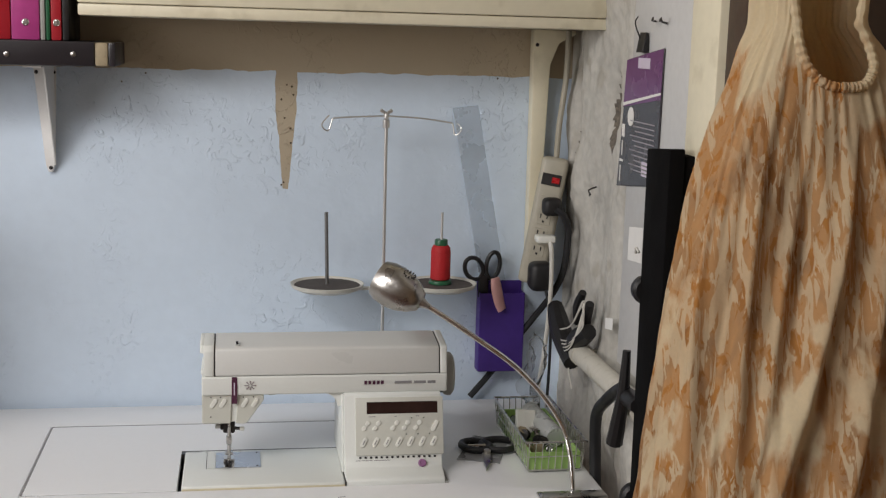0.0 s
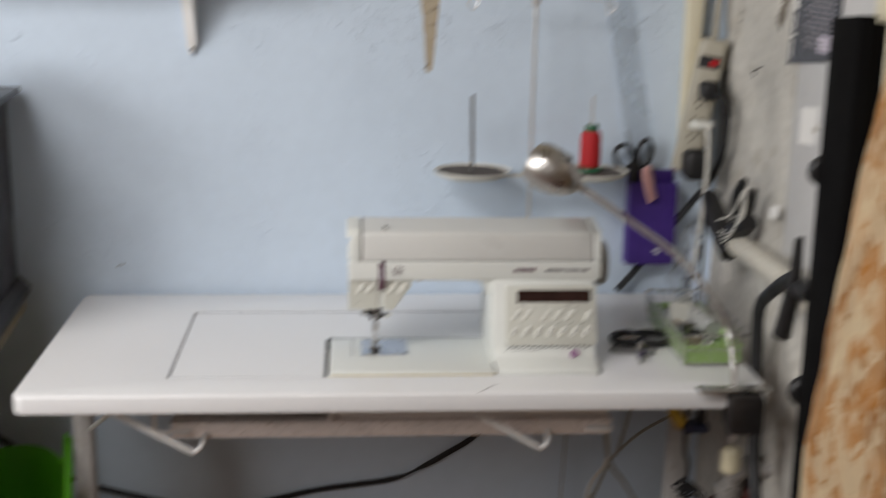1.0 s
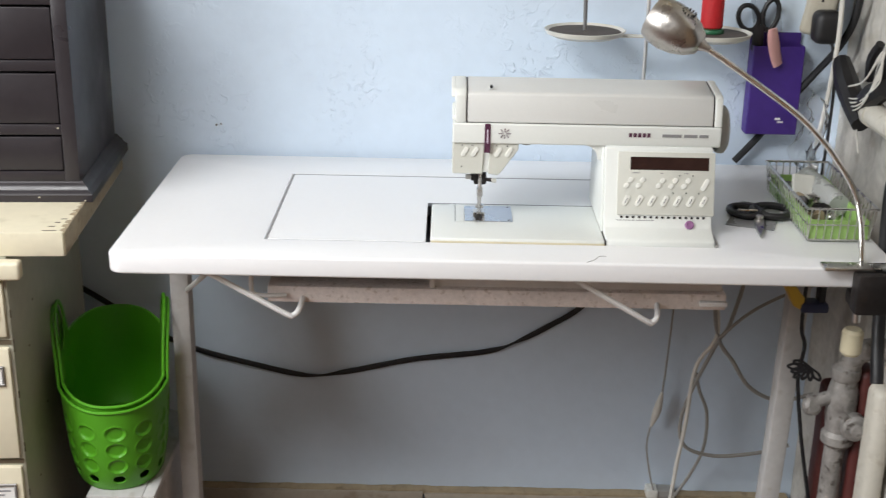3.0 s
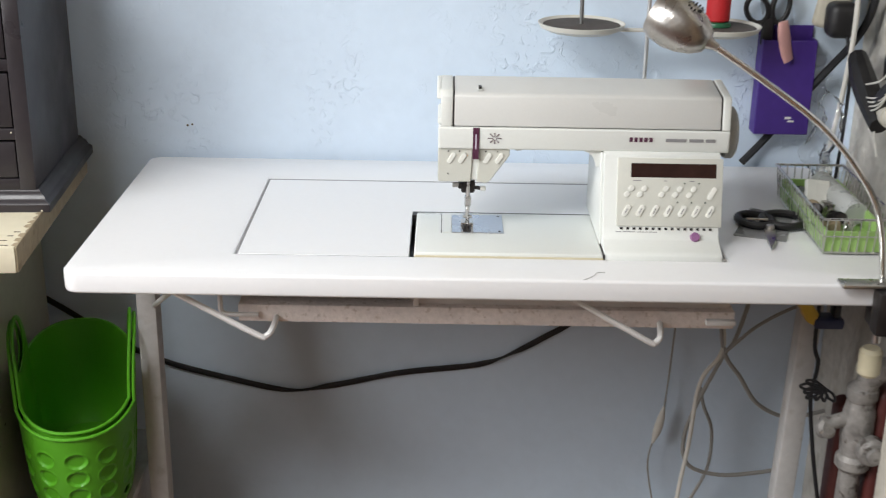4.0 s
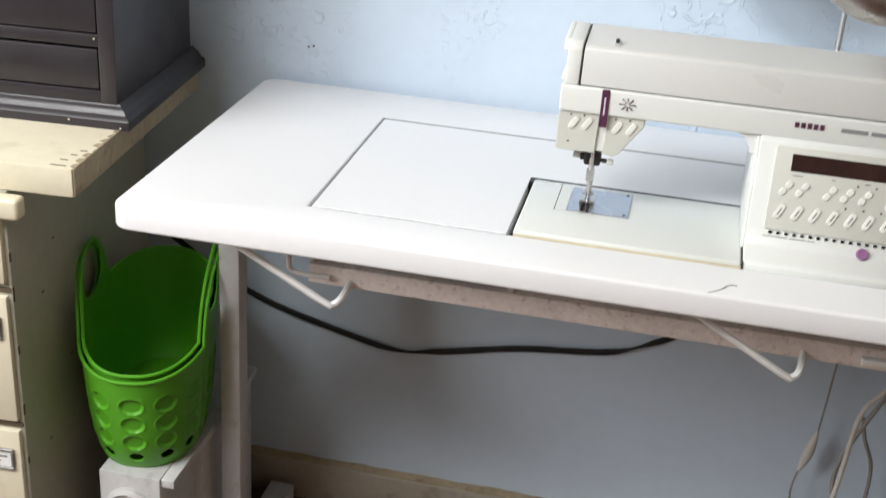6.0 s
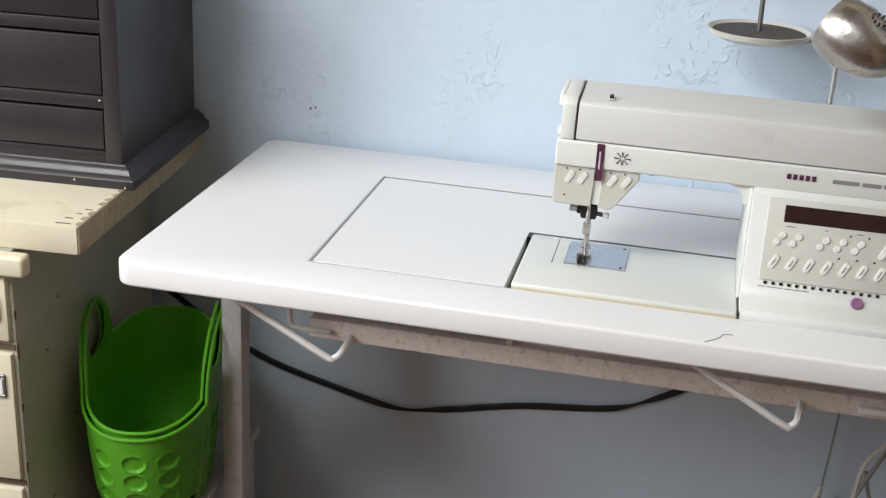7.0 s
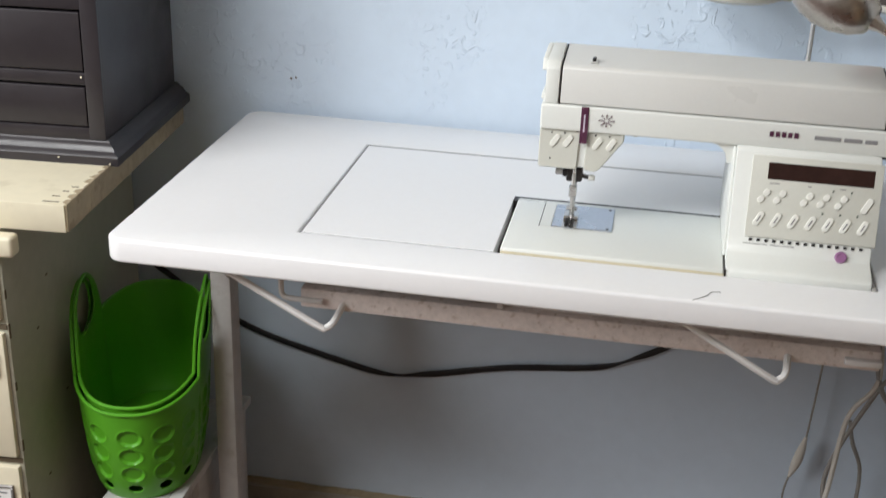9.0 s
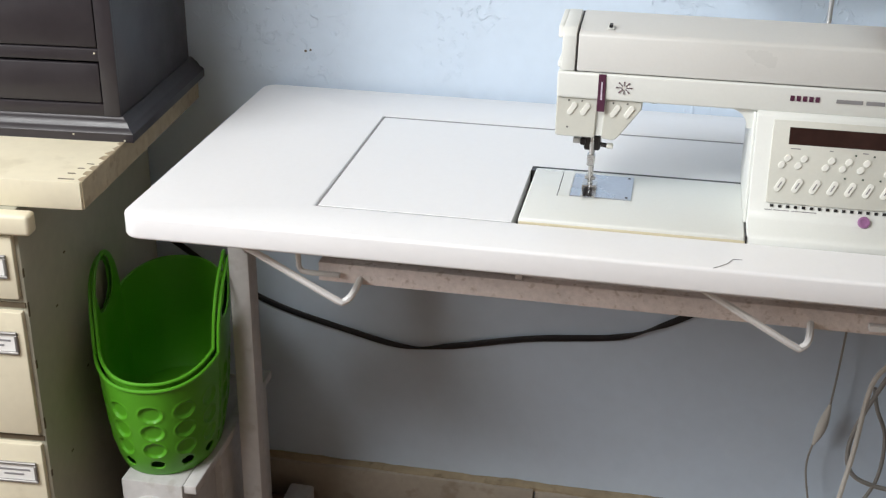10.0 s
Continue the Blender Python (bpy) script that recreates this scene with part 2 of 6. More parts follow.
def dye_cloth():
    """Cream cotton with rust-brown resist dye: broad patches broken by fine branching lines."""
    m = material("tie_dye_cotton", (0.80, 0.68, 0.47), 0.85, var=0.06, scale=9, fine=220, bump=0.35)
    nt = m.node_tree
    n, link = nt.nodes, nt.links.new
    bsdf = n["Principled BSDF"]
    base = bsdf.inputs["Base Color"].links[0].from_socket
    co = n.new("ShaderNodeTexCoord")
    stretch = n.new("ShaderNodeMapping")
    stretch.inputs["Scale"].default_value = (1.8, 1.2, 0.80)
    link(co.outputs["Object"], stretch.inputs["Vector"])

    def noise_at(scale, detail, dist, lo, hi):
        k = n.new("ShaderNodeTexNoise")
        k.inputs["Scale"].default_value, k.inputs["Detail"].default_value, k.inputs["Distortion"].default_value = scale, detail, dist
        link(stretch.outputs[0], k.inputs["Vector"])
        r = n.new("ShaderNodeMapRange")
        r.inputs["From Min"].default_value, r.inputs["From Max"].default_value = lo, hi
        link(k.outputs["Fac"], r.inputs["Value"])
        return r.outputs[0]

    def calc(op, a, b):
        k = n.new("ShaderNodeMath")
        k.operation = op
        for i, v in enumerate((a, b)):
            if isinstance(v, (int, float)):
                k.inputs[i].default_value = v
            else:
                link(v, k.inputs[i])
        return k.outputs[0]

    sep = n.new("ShaderNodeSeparateXYZ")
    link(co.outputs["Object"], sep.inputs[0])

    def hump(socket, centre, width):
        d = calc("DIVIDE", calc("SUBTRACT", socket, centre), width)
        return calc("MAXIMUM", calc("SUBTRACT", 1.0, calc("MULTIPLY", d, d)), 0.0)

    # the cloth was dipped in two broad bands, most of it on the outer side
    dip = calc("ADD", hump(sep.outputs["Z"], 1.25, 0.22), calc("MULTIPLY", hump(sep.outputs["Z"], 0.93, 0.13), 0.9))
    side = n.new("ShaderNodeMapRange")
    side.inputs["From Min"].default_value, side.inputs["From Max"].default_value = 1.30, 1.06
    link(sep.outputs["X"], side.inputs["Value"])
    rag = noise_at(7.0, 9, 0.5, 0.30, 0.70)
    field = calc("ADD", calc("MULTIPLY", calc("MULTIPLY", dip, calc("ADD", calc("MULTIPLY", side.outputs[0], 0.55), 0.50)), 0.50), calc("MULTIPLY", rag, 0.70))
    edge = n.new("ShaderNodeMapRange")
    edge.inputs["From Min"].default_value, edge.inputs["From Max"].default_value = 0.45, 0.56
    link(field, edge.inputs["Value"])
    patch = edge.outputs[0]
    mottle = calc("MULTIPLY", noise_at(30, 7, 1.6, 0.36, 0.56), noise_at(11, 6, 2.2, 0.34, 0.50))
    # pale twig-like strokes where the folded cloth kept the dye out
    strokes = []
    for tilt, fine in ((0.45, 95), (-0.65, 80), (0.05, 130)):
        way = n.new("ShaderNodeMapping")
        way.inputs["Rotation"].default_value = (0.0, tilt, 0.0)
        way.inputs["Scale"].default_value = (fine, 20, fine * 0.17)
        link(co.outputs["Object"], way.inputs["Vector"])
        grain = n.new("ShaderNodeTexNoise")
        grain.inputs["Scale"].default_value, grain.inputs["Detail"].default_value, grain.inputs["Distortion"].default_value = 1.0, 3, 0.9
        link(way.outputs[0], grain.inputs["Vector"])
        pale = n.new("ShaderNodeMapRange")
        pale.inputs["From Min"].default_value, pale.inputs["From Max"].default_value = 0.555, 0.59
        link(grain.outputs["Fac"], pale.inputs["Value"])
        strokes.append(pale.outputs[0])
    twig = noise_at(8, 3, 0.5, 0.36, 0.52)
    pale = calc("MULTIPLY", calc("MAXIMUM", strokes[0], calc("MAXIMUM", strokes[1], strokes[2])), twig)
    veins = calc("SUBTRACT", 1.0, calc("MULTIPLY", pale, 0.85))
    wash = calc("ADD", calc("MULTIPLY", noise_at(3.6, 4, 0.8, 0.44, 0.62), 0.16), calc("MULTIPLY", patch, 0.18))
    amount = calc("MULTIPLY", calc("MULTIPLY", patch, calc("MAXIMUM", mottle, 0.78)), veins)
    amount = calc("MAXIMUM", amount, wash)
    deep = noise_at(11, 4, 1.0, 0.5, 0.66)
    tint = n.new("ShaderNodeMix")
    tint.data_type = "RGBA"
    link(deep, tint.inputs[0])
    tint.inputs[6].default_value = (0.56, 0.228, 0.033, 1)
    tint.inputs[7].default_value = (0.34, 0.125, 0.016, 1)
    mix = n.new("ShaderNodeMix")
    mix.data_type = "RGBA"
    link(calc("MULTIPLY", amount, 0.92), mix.inputs[0])
    link(base, mix.inputs[6])
    link(tint.outputs[2], mix.inputs[7])
    link(mix.outputs[2], bsdf.inputs["Base Color"])
    thin = n.new("ShaderNodeBsdfTranslucent")
    link(mix.outputs[2], thin.inputs["Color"])
    both = n.new("ShaderNodeMixShader")
    both.inputs[0].default_value = 0.45
    link(bsdf.outputs[0], both.inputs[1])
    link(thin.outputs[0], both.inputs[2])
    link(both.outputs[0], n["Material Output"].inputs["Surface"])
    return m


M["dye_cloth"] = dye_cloth()
M["black_matte"].node_tree.nodes["Principled BSDF"].inputs["Specular IOR Level"].default_value = 0.12


# ---- mesh helpers ----
def finish(name, bm, mat, angle=35):
    bmesh.ops.recalc_face_normals(bm, faces=bm.faces)
    me = bpy.data.meshes.new(name)
    bm.to_mesh(me)
    bm.free()
    me.shade_smooth()
    me.set_sharp_from_angle(angle=radians(angle))
    me.materials.append(mat)
    return me


def thing(name, label, category, at=(0, 0, 0), group=""):
    ob = new(name)
    ob.empty_display_size = 0.05
    ob.location = at
    return tagged(ob, label, category, group)


def part(name, bm, mat, parent, label="", angle=35):
    ob = new(name, finish(name, bm, mat, angle))
    hang(ob, parent)
    return tagged(ob, label) if label else ob


def hang(ob, parent):
    ob.parent = parent
    if parent.parent is None:
        ob.matrix_parent_inverse = Matrix.Translation(-parent.location)


def solo(name, bm, mat, label="", category="", group="", kind="", angle=35):
    return tagged(new(name, finish(name, bm, mat, angle)), label, category, group, kind)


def box(bm, x0, x1, y0, y1, z0, z1, bevel=0.0, seg=2, m=None):
    r = bmesh.ops.create_cube(bm, size=1.0)["verts"]
    t = Matrix.Translation(((x0 + x1) / 2, (y0 + y1) / 2, (z0 + z1) / 2)) @ Matrix.Diagonal((x1 - x0, y1 - y0, z1 - z0, 1))
    bmesh.ops.transform(bm, matrix=(m @ t if m else t), verts=r)
    if bevel:
        edges = {e for v in r for e in v.link_edges}
        bmesh.ops.bevel(bm, geom=list(edges), offset=bevel, segments=seg, profile=0.5, affect="EDGES")
    return bm


def new_box(*a, **k):
    return box(bmesh.new(), *a, **k)


def prism(bm, pts, direction, bevel=0.0, seg=2):
    """A closed outline of 3D points pushed along a vector."""
    vs = [bm.verts.new(p) for p in pts]
    f = bm.faces.new(vs)
    r = bmesh.ops.extrude_face_region(bm, geom=[f])
    top = [v for v in r["geom"] if isinstance(v, bmesh.types.BMVert)]
    bmesh.ops.translate(bm, vec=direction, verts=top)
    if bevel:
        edges = {e for v in vs + top for e in v.link_edges}
        bmesh.ops.bevel(bm, geom=list(edges), offset=bevel, segments=seg, profile=0.5, affect="EDGES")
    return bm


def smooth_path(pts, steps=8):
    """A Catmull-Rom line through the points."""
    p = [Vector(q) for q in pts]
    if len(p) < 3:
        return p
    p = [2 * p[0] - p[1]] + p + [2 * p[-1] - p[-2]]
    out = []
    for i in range(1, len(p) - 2):
        a, b, c, d = p[i - 1:i + 3]
        for k in range(steps):
            t = k / steps
            out.append(0.5 * (2 * b + (c - a) * t + (2 * a - 5 * b + 4 * c - d) * t * t + (3 * b - a - 3 * c + d) * t ** 3))
    return out + [p[-2]]


def tube(bm, pts, r, n=8, steps=8, flat=1.0, closed=False):
    line = smooth_path(pts, steps) if steps > 1 else [Vector(q) for q in pts]
    rings, up = [], None
    for i, q in enumerate(line):
        d = (line[min(i + 1, len(line) - 1)] - line[max(i - 1, 0)]).normalized()
        if up is None:
            up = d.orthogonal().normalized()
        up = (up - d * up.dot(d)).normalized()
        side = d.cross(up)
        rad = r(i / (len(line) - 1)) if callable(r) else r
        rings.append([bm.verts.new(q + rad * (math.cos(2 * math.pi * k / n) * up + flat * math.sin(2 * math.pi * k / n) * side)) for k in range(n)])
    for a, b in zip(rings, rings[1:]):
        for k in range(n):
            bm.faces.new((a[k], a[(k + 1) % n], b[(k + 1) % n], b[k]))
    if not closed:
        bm.faces.new(rings[0][::-1])
        bm.faces.new(rings[-1])
    return bm


def lathe(bm, profile, m=None, n=32, caps=True):
    """Turn (radius, height) points round z, then place by m."""
    rings = []
    for r, z in profile:
        rings.append([bm.verts.new((r * math.cos(2 * math.pi * k / n), r * math.sin(2 * math.pi * k / n), z)) for k in range(n)])
    for a, b in zip(rings, rings[1:]):
        for k in range(n):
            bm.faces.new((a[k], a[(k + 1) % n], b[(k + 1) % n], b[k]))
    if caps:
        bm.faces.new(rings[0][::-1])
        bm.faces.new(rings[-1])
    vs = [v for ring in rings for v in ring]
    if m:
        bmesh.ops.transform(bm, matrix=m, verts=vs)
    return bm


def rounded(x0, x1, y0, y1, r, n=6, z=0.0):
    pts = []
    for cx, cy, a0 in ((x1 - r, y1 - r, 0), (x0 + r, y1 - r, 90), (x0 + r, y0 + r, 180), (x1 - r, y0 + r, 270)):
        for k in range(n + 1):
            a = radians(a0 + 90 * k / n)
            pts.append((cx + r * math.cos(a), cy + r * math.sin(a), z))
    return pts


def plate_with_hole(outer, inner, z0, z1, bevel):
    bm = bmesh.new()
    loops = []
    for pts in (outer, inner):
        vs = [bm.verts.new((p[0], p[1], z1)) for p in pts]
        loops.append([bm.edges.new((a, b)) for a, b in zip(vs, vs[1:] + vs[:1])])
    bmesh.ops.triangle_fill(bm, use_beauty=True, use_dissolve=False, edges=[e for l in loops for e in l])
    rim = [e for e in bm.edges if len(e.link_faces) == 1]
    r = bmesh.ops.extrude_face_region(bm, geom=list(bm.faces))
    down = [v for v in r["geom"] if isinstance(v, bmesh.types.BMVert)]
    bmesh.ops.translate(bm, vec=(0, 0, z0 - z1), verts=down)
    if bevel:
        sharp = [e for e in bm.edges if len(e.link_faces) == 2 and e.calc_face_angle(0) > 1.0 and abs(e.verts[0].co.z - e.verts[1].co.z) < 1e-6]
        bmesh.ops.bevel(bm, geom=sharp, offset=bevel, segments=3, profile=0.5, affect="EDGES")
    return bm


def loft(levels):
    """A solid from stacked rectangles (x0, x1, y0, y1, z), for mouldings."""
    bm = bmesh.new()
    rings = [[bm.verts.new(p) for p in ((x0, y0, z), (x1, y0, z), (x1, y1, z), (x0, y1, z))] for x0, x1, y0, y1, z in levels]
    for a, b in zip(rings, rings[1:]):
        for k in range(4):
            bm.faces.new((a[k], a[(k + 1) % 4], b[(k + 1) % 4], b[k]))
    bm.faces.new(rings[0][::-1])
    bm.faces.new(rings[-1])
    return bm


# ---- room shell ----
def structure(name, bm, mat, label):
    return solo(name, bm, mat, label, kind="structure")


north = structure("wall_north", new_box(-1.9, 1.32, 0.01, 0.16, 0, 2.45), M["wall"], "pale blue painted plaster wall with tan unpainted band")
random.seed(21)
for x, z in ((0.625, 1.352), (0.634, 1.349), (0.637, 1.334), (0.615, 1.325), (0.621, 1.291), (0.632, 1.272), (0.633, 1.245), (0.620, 1.172), (0.616, 1.167), (0.372, 1.368), (0.330, 1.352), (1.02, 1.372), (0.06, 0.80), (0.068, 0.802)):
    hole = lathe(bmesh.new(), [(0.0016 + random.uniform(0, 0.0008), 0.0), (0.0016, 0.0012)], pose(x, 0.0102, z, 90), n=9)
    pin = tagged(new("nail_hole", finish("nail_hole", hole, M["dirt_dark"])))
    pin.parent = north
structure("wall_east", new_box(1.200, 1.32, -0.72, 0.01, 0, 2.45), M["plaster"], "rough patched bare plaster side wall")
bm = new_box(1.75, 1.88, -3.6, 0.16, 0, 2.45)
structure("wall_alcove", bm, M["room_wall"], "plain wall of the side alcove")
bm = bmesh.new()
box(bm, -2.05, -1.9, -3.75, -2.60, 0, 2.45)
box(bm, -2.05, -1.9, -1.20, 0.16, 0, 2.45)
box(bm, -2.05, -1.9, -2.60, -1.20, 0, 1.28)
box(bm, -2.05, -1.9, -2.60, -1.20, 2.32, 2.45)
structure("wall_west", bm, M["room_wall"], "plain brown-grey side wall with a window opening")
structure("wall_south", new_box(-1.9, 1.88, -3.75, -3.6, 0, 2.45), M["room_wall"], "plain brown-grey far wall of the room")
structure("floor", new_box(-2.05, 1.88, -3.75, 0.16, -0.1, 0), M["floor"], "dark brown wooden floor")
# unseen ceiling; its opening is added to hold the overhead fill lamp
bm = bmesh.new()
box(bm, -2.05, 1.88, -3.75, -2.20, 2.45, 2.55)
box(bm, -2.05, 1.88, -1.50, 0.16, 2.45, 2.55)
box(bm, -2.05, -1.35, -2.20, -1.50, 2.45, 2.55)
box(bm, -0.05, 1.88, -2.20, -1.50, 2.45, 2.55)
structure("ceiling", bm, M["ceiling"], "plain dull ceiling with an opening added for the fill lamp")

# ---- trim of the room ----
def baseboard():
    t = tagged(thing("baseboard", "cream worn skirting boards along the wall", "baseboard", (0.4, -0.01, 0)), kind="structure")
    part("board", new_box(-0.19, 0.4375, -0.012, 0.0085, 0.0, 0.072, 0.002), M["skirting"], t)
    part("board", new_box(0.4405, 1.16, -0.010, 0.0085, 0.0, 0.069, 0.002), M["skirting"], t)
    bm = bmesh.new()
    rows = []
    for i in range(131):
        x = -0.185 + i * 0.0103
        out = -0.006 - 0.003 * noise.noise(Vector((x * 9, 0.3, 0))) - 0.0015 * noise.noise(Vector((x * 60, 2.3, 0)))
        top = 0.0755 + 0.0022 * noise.noise(Vector((x * 14, 4.1, 0))) + 0.0016 * noise.noise(Vector((x * 70, 7.7, 0)))
        rows.append([bm.verts.new(p) for p in ((x, 0.0092, 0.0665), (x, out, 0.0665), (x, out, top - 0.002), (x, out + 0.003, top), (x, 0.0092, top + 0.001))])
    for p, q in zip(rows, rows[1:]):
        for k in range(5):
            bm.faces.new((p[k], p[(k + 1) % 5], q[(k + 1) % 5], q[k]))
    bm.faces.new(rows[0])
    bm.faces.new(rows[-1])
    part("ragged_top_edge", bm, M["raw_wood"], t, "ragged brown plaster line above the boards")
    for x, z in ((0.452, 0.052), (0.456, 0.040)):
        bm = lathe(bmesh.new(), [(0.004, 0), (0.004, 0.002), (0.001, 0.003)], pose(x, -0.0095, z, 90), n=10)
        part("nail_hole", bm, M["dark_metal"], t)


baseboard()


# ---- sewing table ----
def sewing_table():
    t = thing("sewing_table", "white laminate sewing table with inset machine opening", "table", (0.55, -0.26, 0))
    top = plate_with_hole(rounded(0, 1.105, -0.530, -0.004, 0.022), [(0.2115, -0.1165), (0.868, -0.1165), (0.868, -0.4525), (0.2115, -0.4525)], 0.720, 0.75, 0.0042)
    part("tabletop", top, M["white_lam"], t)
    bm = bmesh.new()
    L = [(0.2145, -0.4519), (0.4425, -0.4519), (0.4425, -0.2815), (0.867, -0.2815), (0.867, -0.1225), (0.2145, -0.1225)]
    prism(bm, [(x, y, 0.732) for x, y in L], (0, 0, 0.0176), 0.0006, 1)
    part("insert_panel", bm, M["white_lam"], t, "removable white insert panel")
    seam = [(0.2120, 0.2144, -0.4515, -0.1190), (0.2120, 0.8675, -0.1222, -0.1167), (0.2120, 0.4420, -0.45245, -0.4520)]
    for x0, x1, y0, y1 in seam:
        part("seam", new_box(x0, x1, y0, y1, 0.7330, 0.7490), M["grey_print"], t, "thin grey strip filling the panel joint")
    # dark strip lying on the panel, painted in place of a shaded gap
    part("seam", new_box(0.4430, 0.7020, -0.2848, -0.2690, 0.7330, 0.7502), M["dark_metal"], t, "dark strip coloured as a shaded gap behind the machine bed")
    # solid sheet closing the opening, its dark colour stands in for shade below
    part("recess_shade_sheet", new_box(0.205, 0.875, -0.460, -0.110, 0.712, 0.7195), M["dark_metal"], t, "dark sheet coloured as the shade below the opening")
    for x0, x1, lean in ((0.026, 0.056, 0.0), (1.030, 1.062, 0.012)):
        bm = bmesh.new()
        prism(bm, [(x0 - lean, -0.272, 0.045), (x1 - lean, -0.272, 0.045), (x1 + lean / 2, -0.272, 0.72), (x0 + lean / 2, -0.272, 0.72)], (0, 0.034, 0), 0.003)
        part("leg", bm, M["old_white"], t)
        part("foot", new_box(x0 - 0.006 - lean, x1 + 0.006 - lean, -0.47, -0.035, 0.0, 0.045, 0.004), M["old_white"], t)
    part("lower_tray", new_box(0.212, 0.885, -0.452, -0.15, 0.651, 0.676, 0.002), M["chipboard"], t, "raw chipboard tray under the tabletop")
    part("tray_divider", new_box(0.449, 0.457, -0.449, -0.15, 0.676, 0.712, 0.001), M["tray_white"], t)
    part("tray_panel", new_box(0.457, 0.880, -0.440, -0.432, 0.676, 0.712, 0.001), M["tray_white"], t)
    part("tray_back", new_box(0.212, 0.885, -0.149, -0.139, 0.657, 0.712, 0.001), M["tray_white"], t)
    part("tray_latch", new_box(0.845, 0.885, -0.462, -0.453, 0.660, 0.667, 0.001), M["white_paint"], t)
    for dx in (0, 0.52):
        bm = bmesh.new()
        tube(bm, [(0.128 + dx, -0.505, 0.719), (0.137 + dx, -0.505, 0.715), (0.19 + dx, -0.498, 0.682), (0.244 + dx, -0.490, 0.648), (0.253 + dx, -0.487, 0.645), (0.261 + dx, -0.478, 0.651), (0.265 + dx, -0.44, 0.661)], 0.0042, steps=4)
        part("support_wire", bm, M["white_paint"], t, "white bent steel wire bracket")
    bm = bmesh.new()
    tube(bm, [(0.190, -0.456, 0.719), (0.189, -0.456, 0.68), (0.191, -0.456, 0.667), (0.201, -0.456, 0.663), (0.24, -0.456, 0.663)], 0.0035, steps=4)
    part("hook_wire", bm, M["white_paint"], t)
    bm = bmesh.new()
    tube(bm, [(0.139, -0.505, 0.719), (0.100, -0.400, 0.662), (0.050, -0.262, 0.590)], 0.004, steps=3)
    part("leg_brace", bm, M["white_paint"], t)
    bm = bmesh.new()
    tube(bm, [(0.668, -0.528, 0.7502), (0.677, -0.520, 0.7503), (0.684, -0.512, 0.7505), (0.688, -0.503, 0.7505), (0.698, -0.501, 0.7503)], 0.0004, n=5, steps=3)
    part("scratch", bm, M["grey_print"], t, "thin dark crack in the laminate")
    return t


sewing_table()


# ---- sewing machine ----
def oval(bm, cx, cy, lx, ly, h, ang, place, n=14):
    """A long rounded button cap, lx by ly, turned by ang in its plane."""
    prof = [(1.0, 0.0), (1.0, h * 0.6), (0.86, h), (0.4, h * 1.05)]
    rings = []
    for s, z in prof:
        ring = []
        for k in range(n):
            a = 2 * math.pi * k / n
            c, q = math.cos(a), math.sin(a)
            r = ly / 2
            x = (lx / 2 - r) * (1 if c > 0 else -1) + r * c * s if lx > ly else lx / 2 * c * s
            y = r * q * s
            ca, sa = math.cos(ang), math.sin(ang)
            ring.append(bm.verts.new(place @ Vector((cx + x * ca - y * sa, cy + x * sa + y * ca, z))))
        rings.append(ring)
    for a, b in zip(rings, rings[1:]):
        for k in range(n):
            bm.faces.new((a[k], a[(k + 1) % n], b[(k + 1) % n], b[k]))
    bm.faces.new(rings[-1])
    bm.faces.new(rings[0][::-1])
    return bm


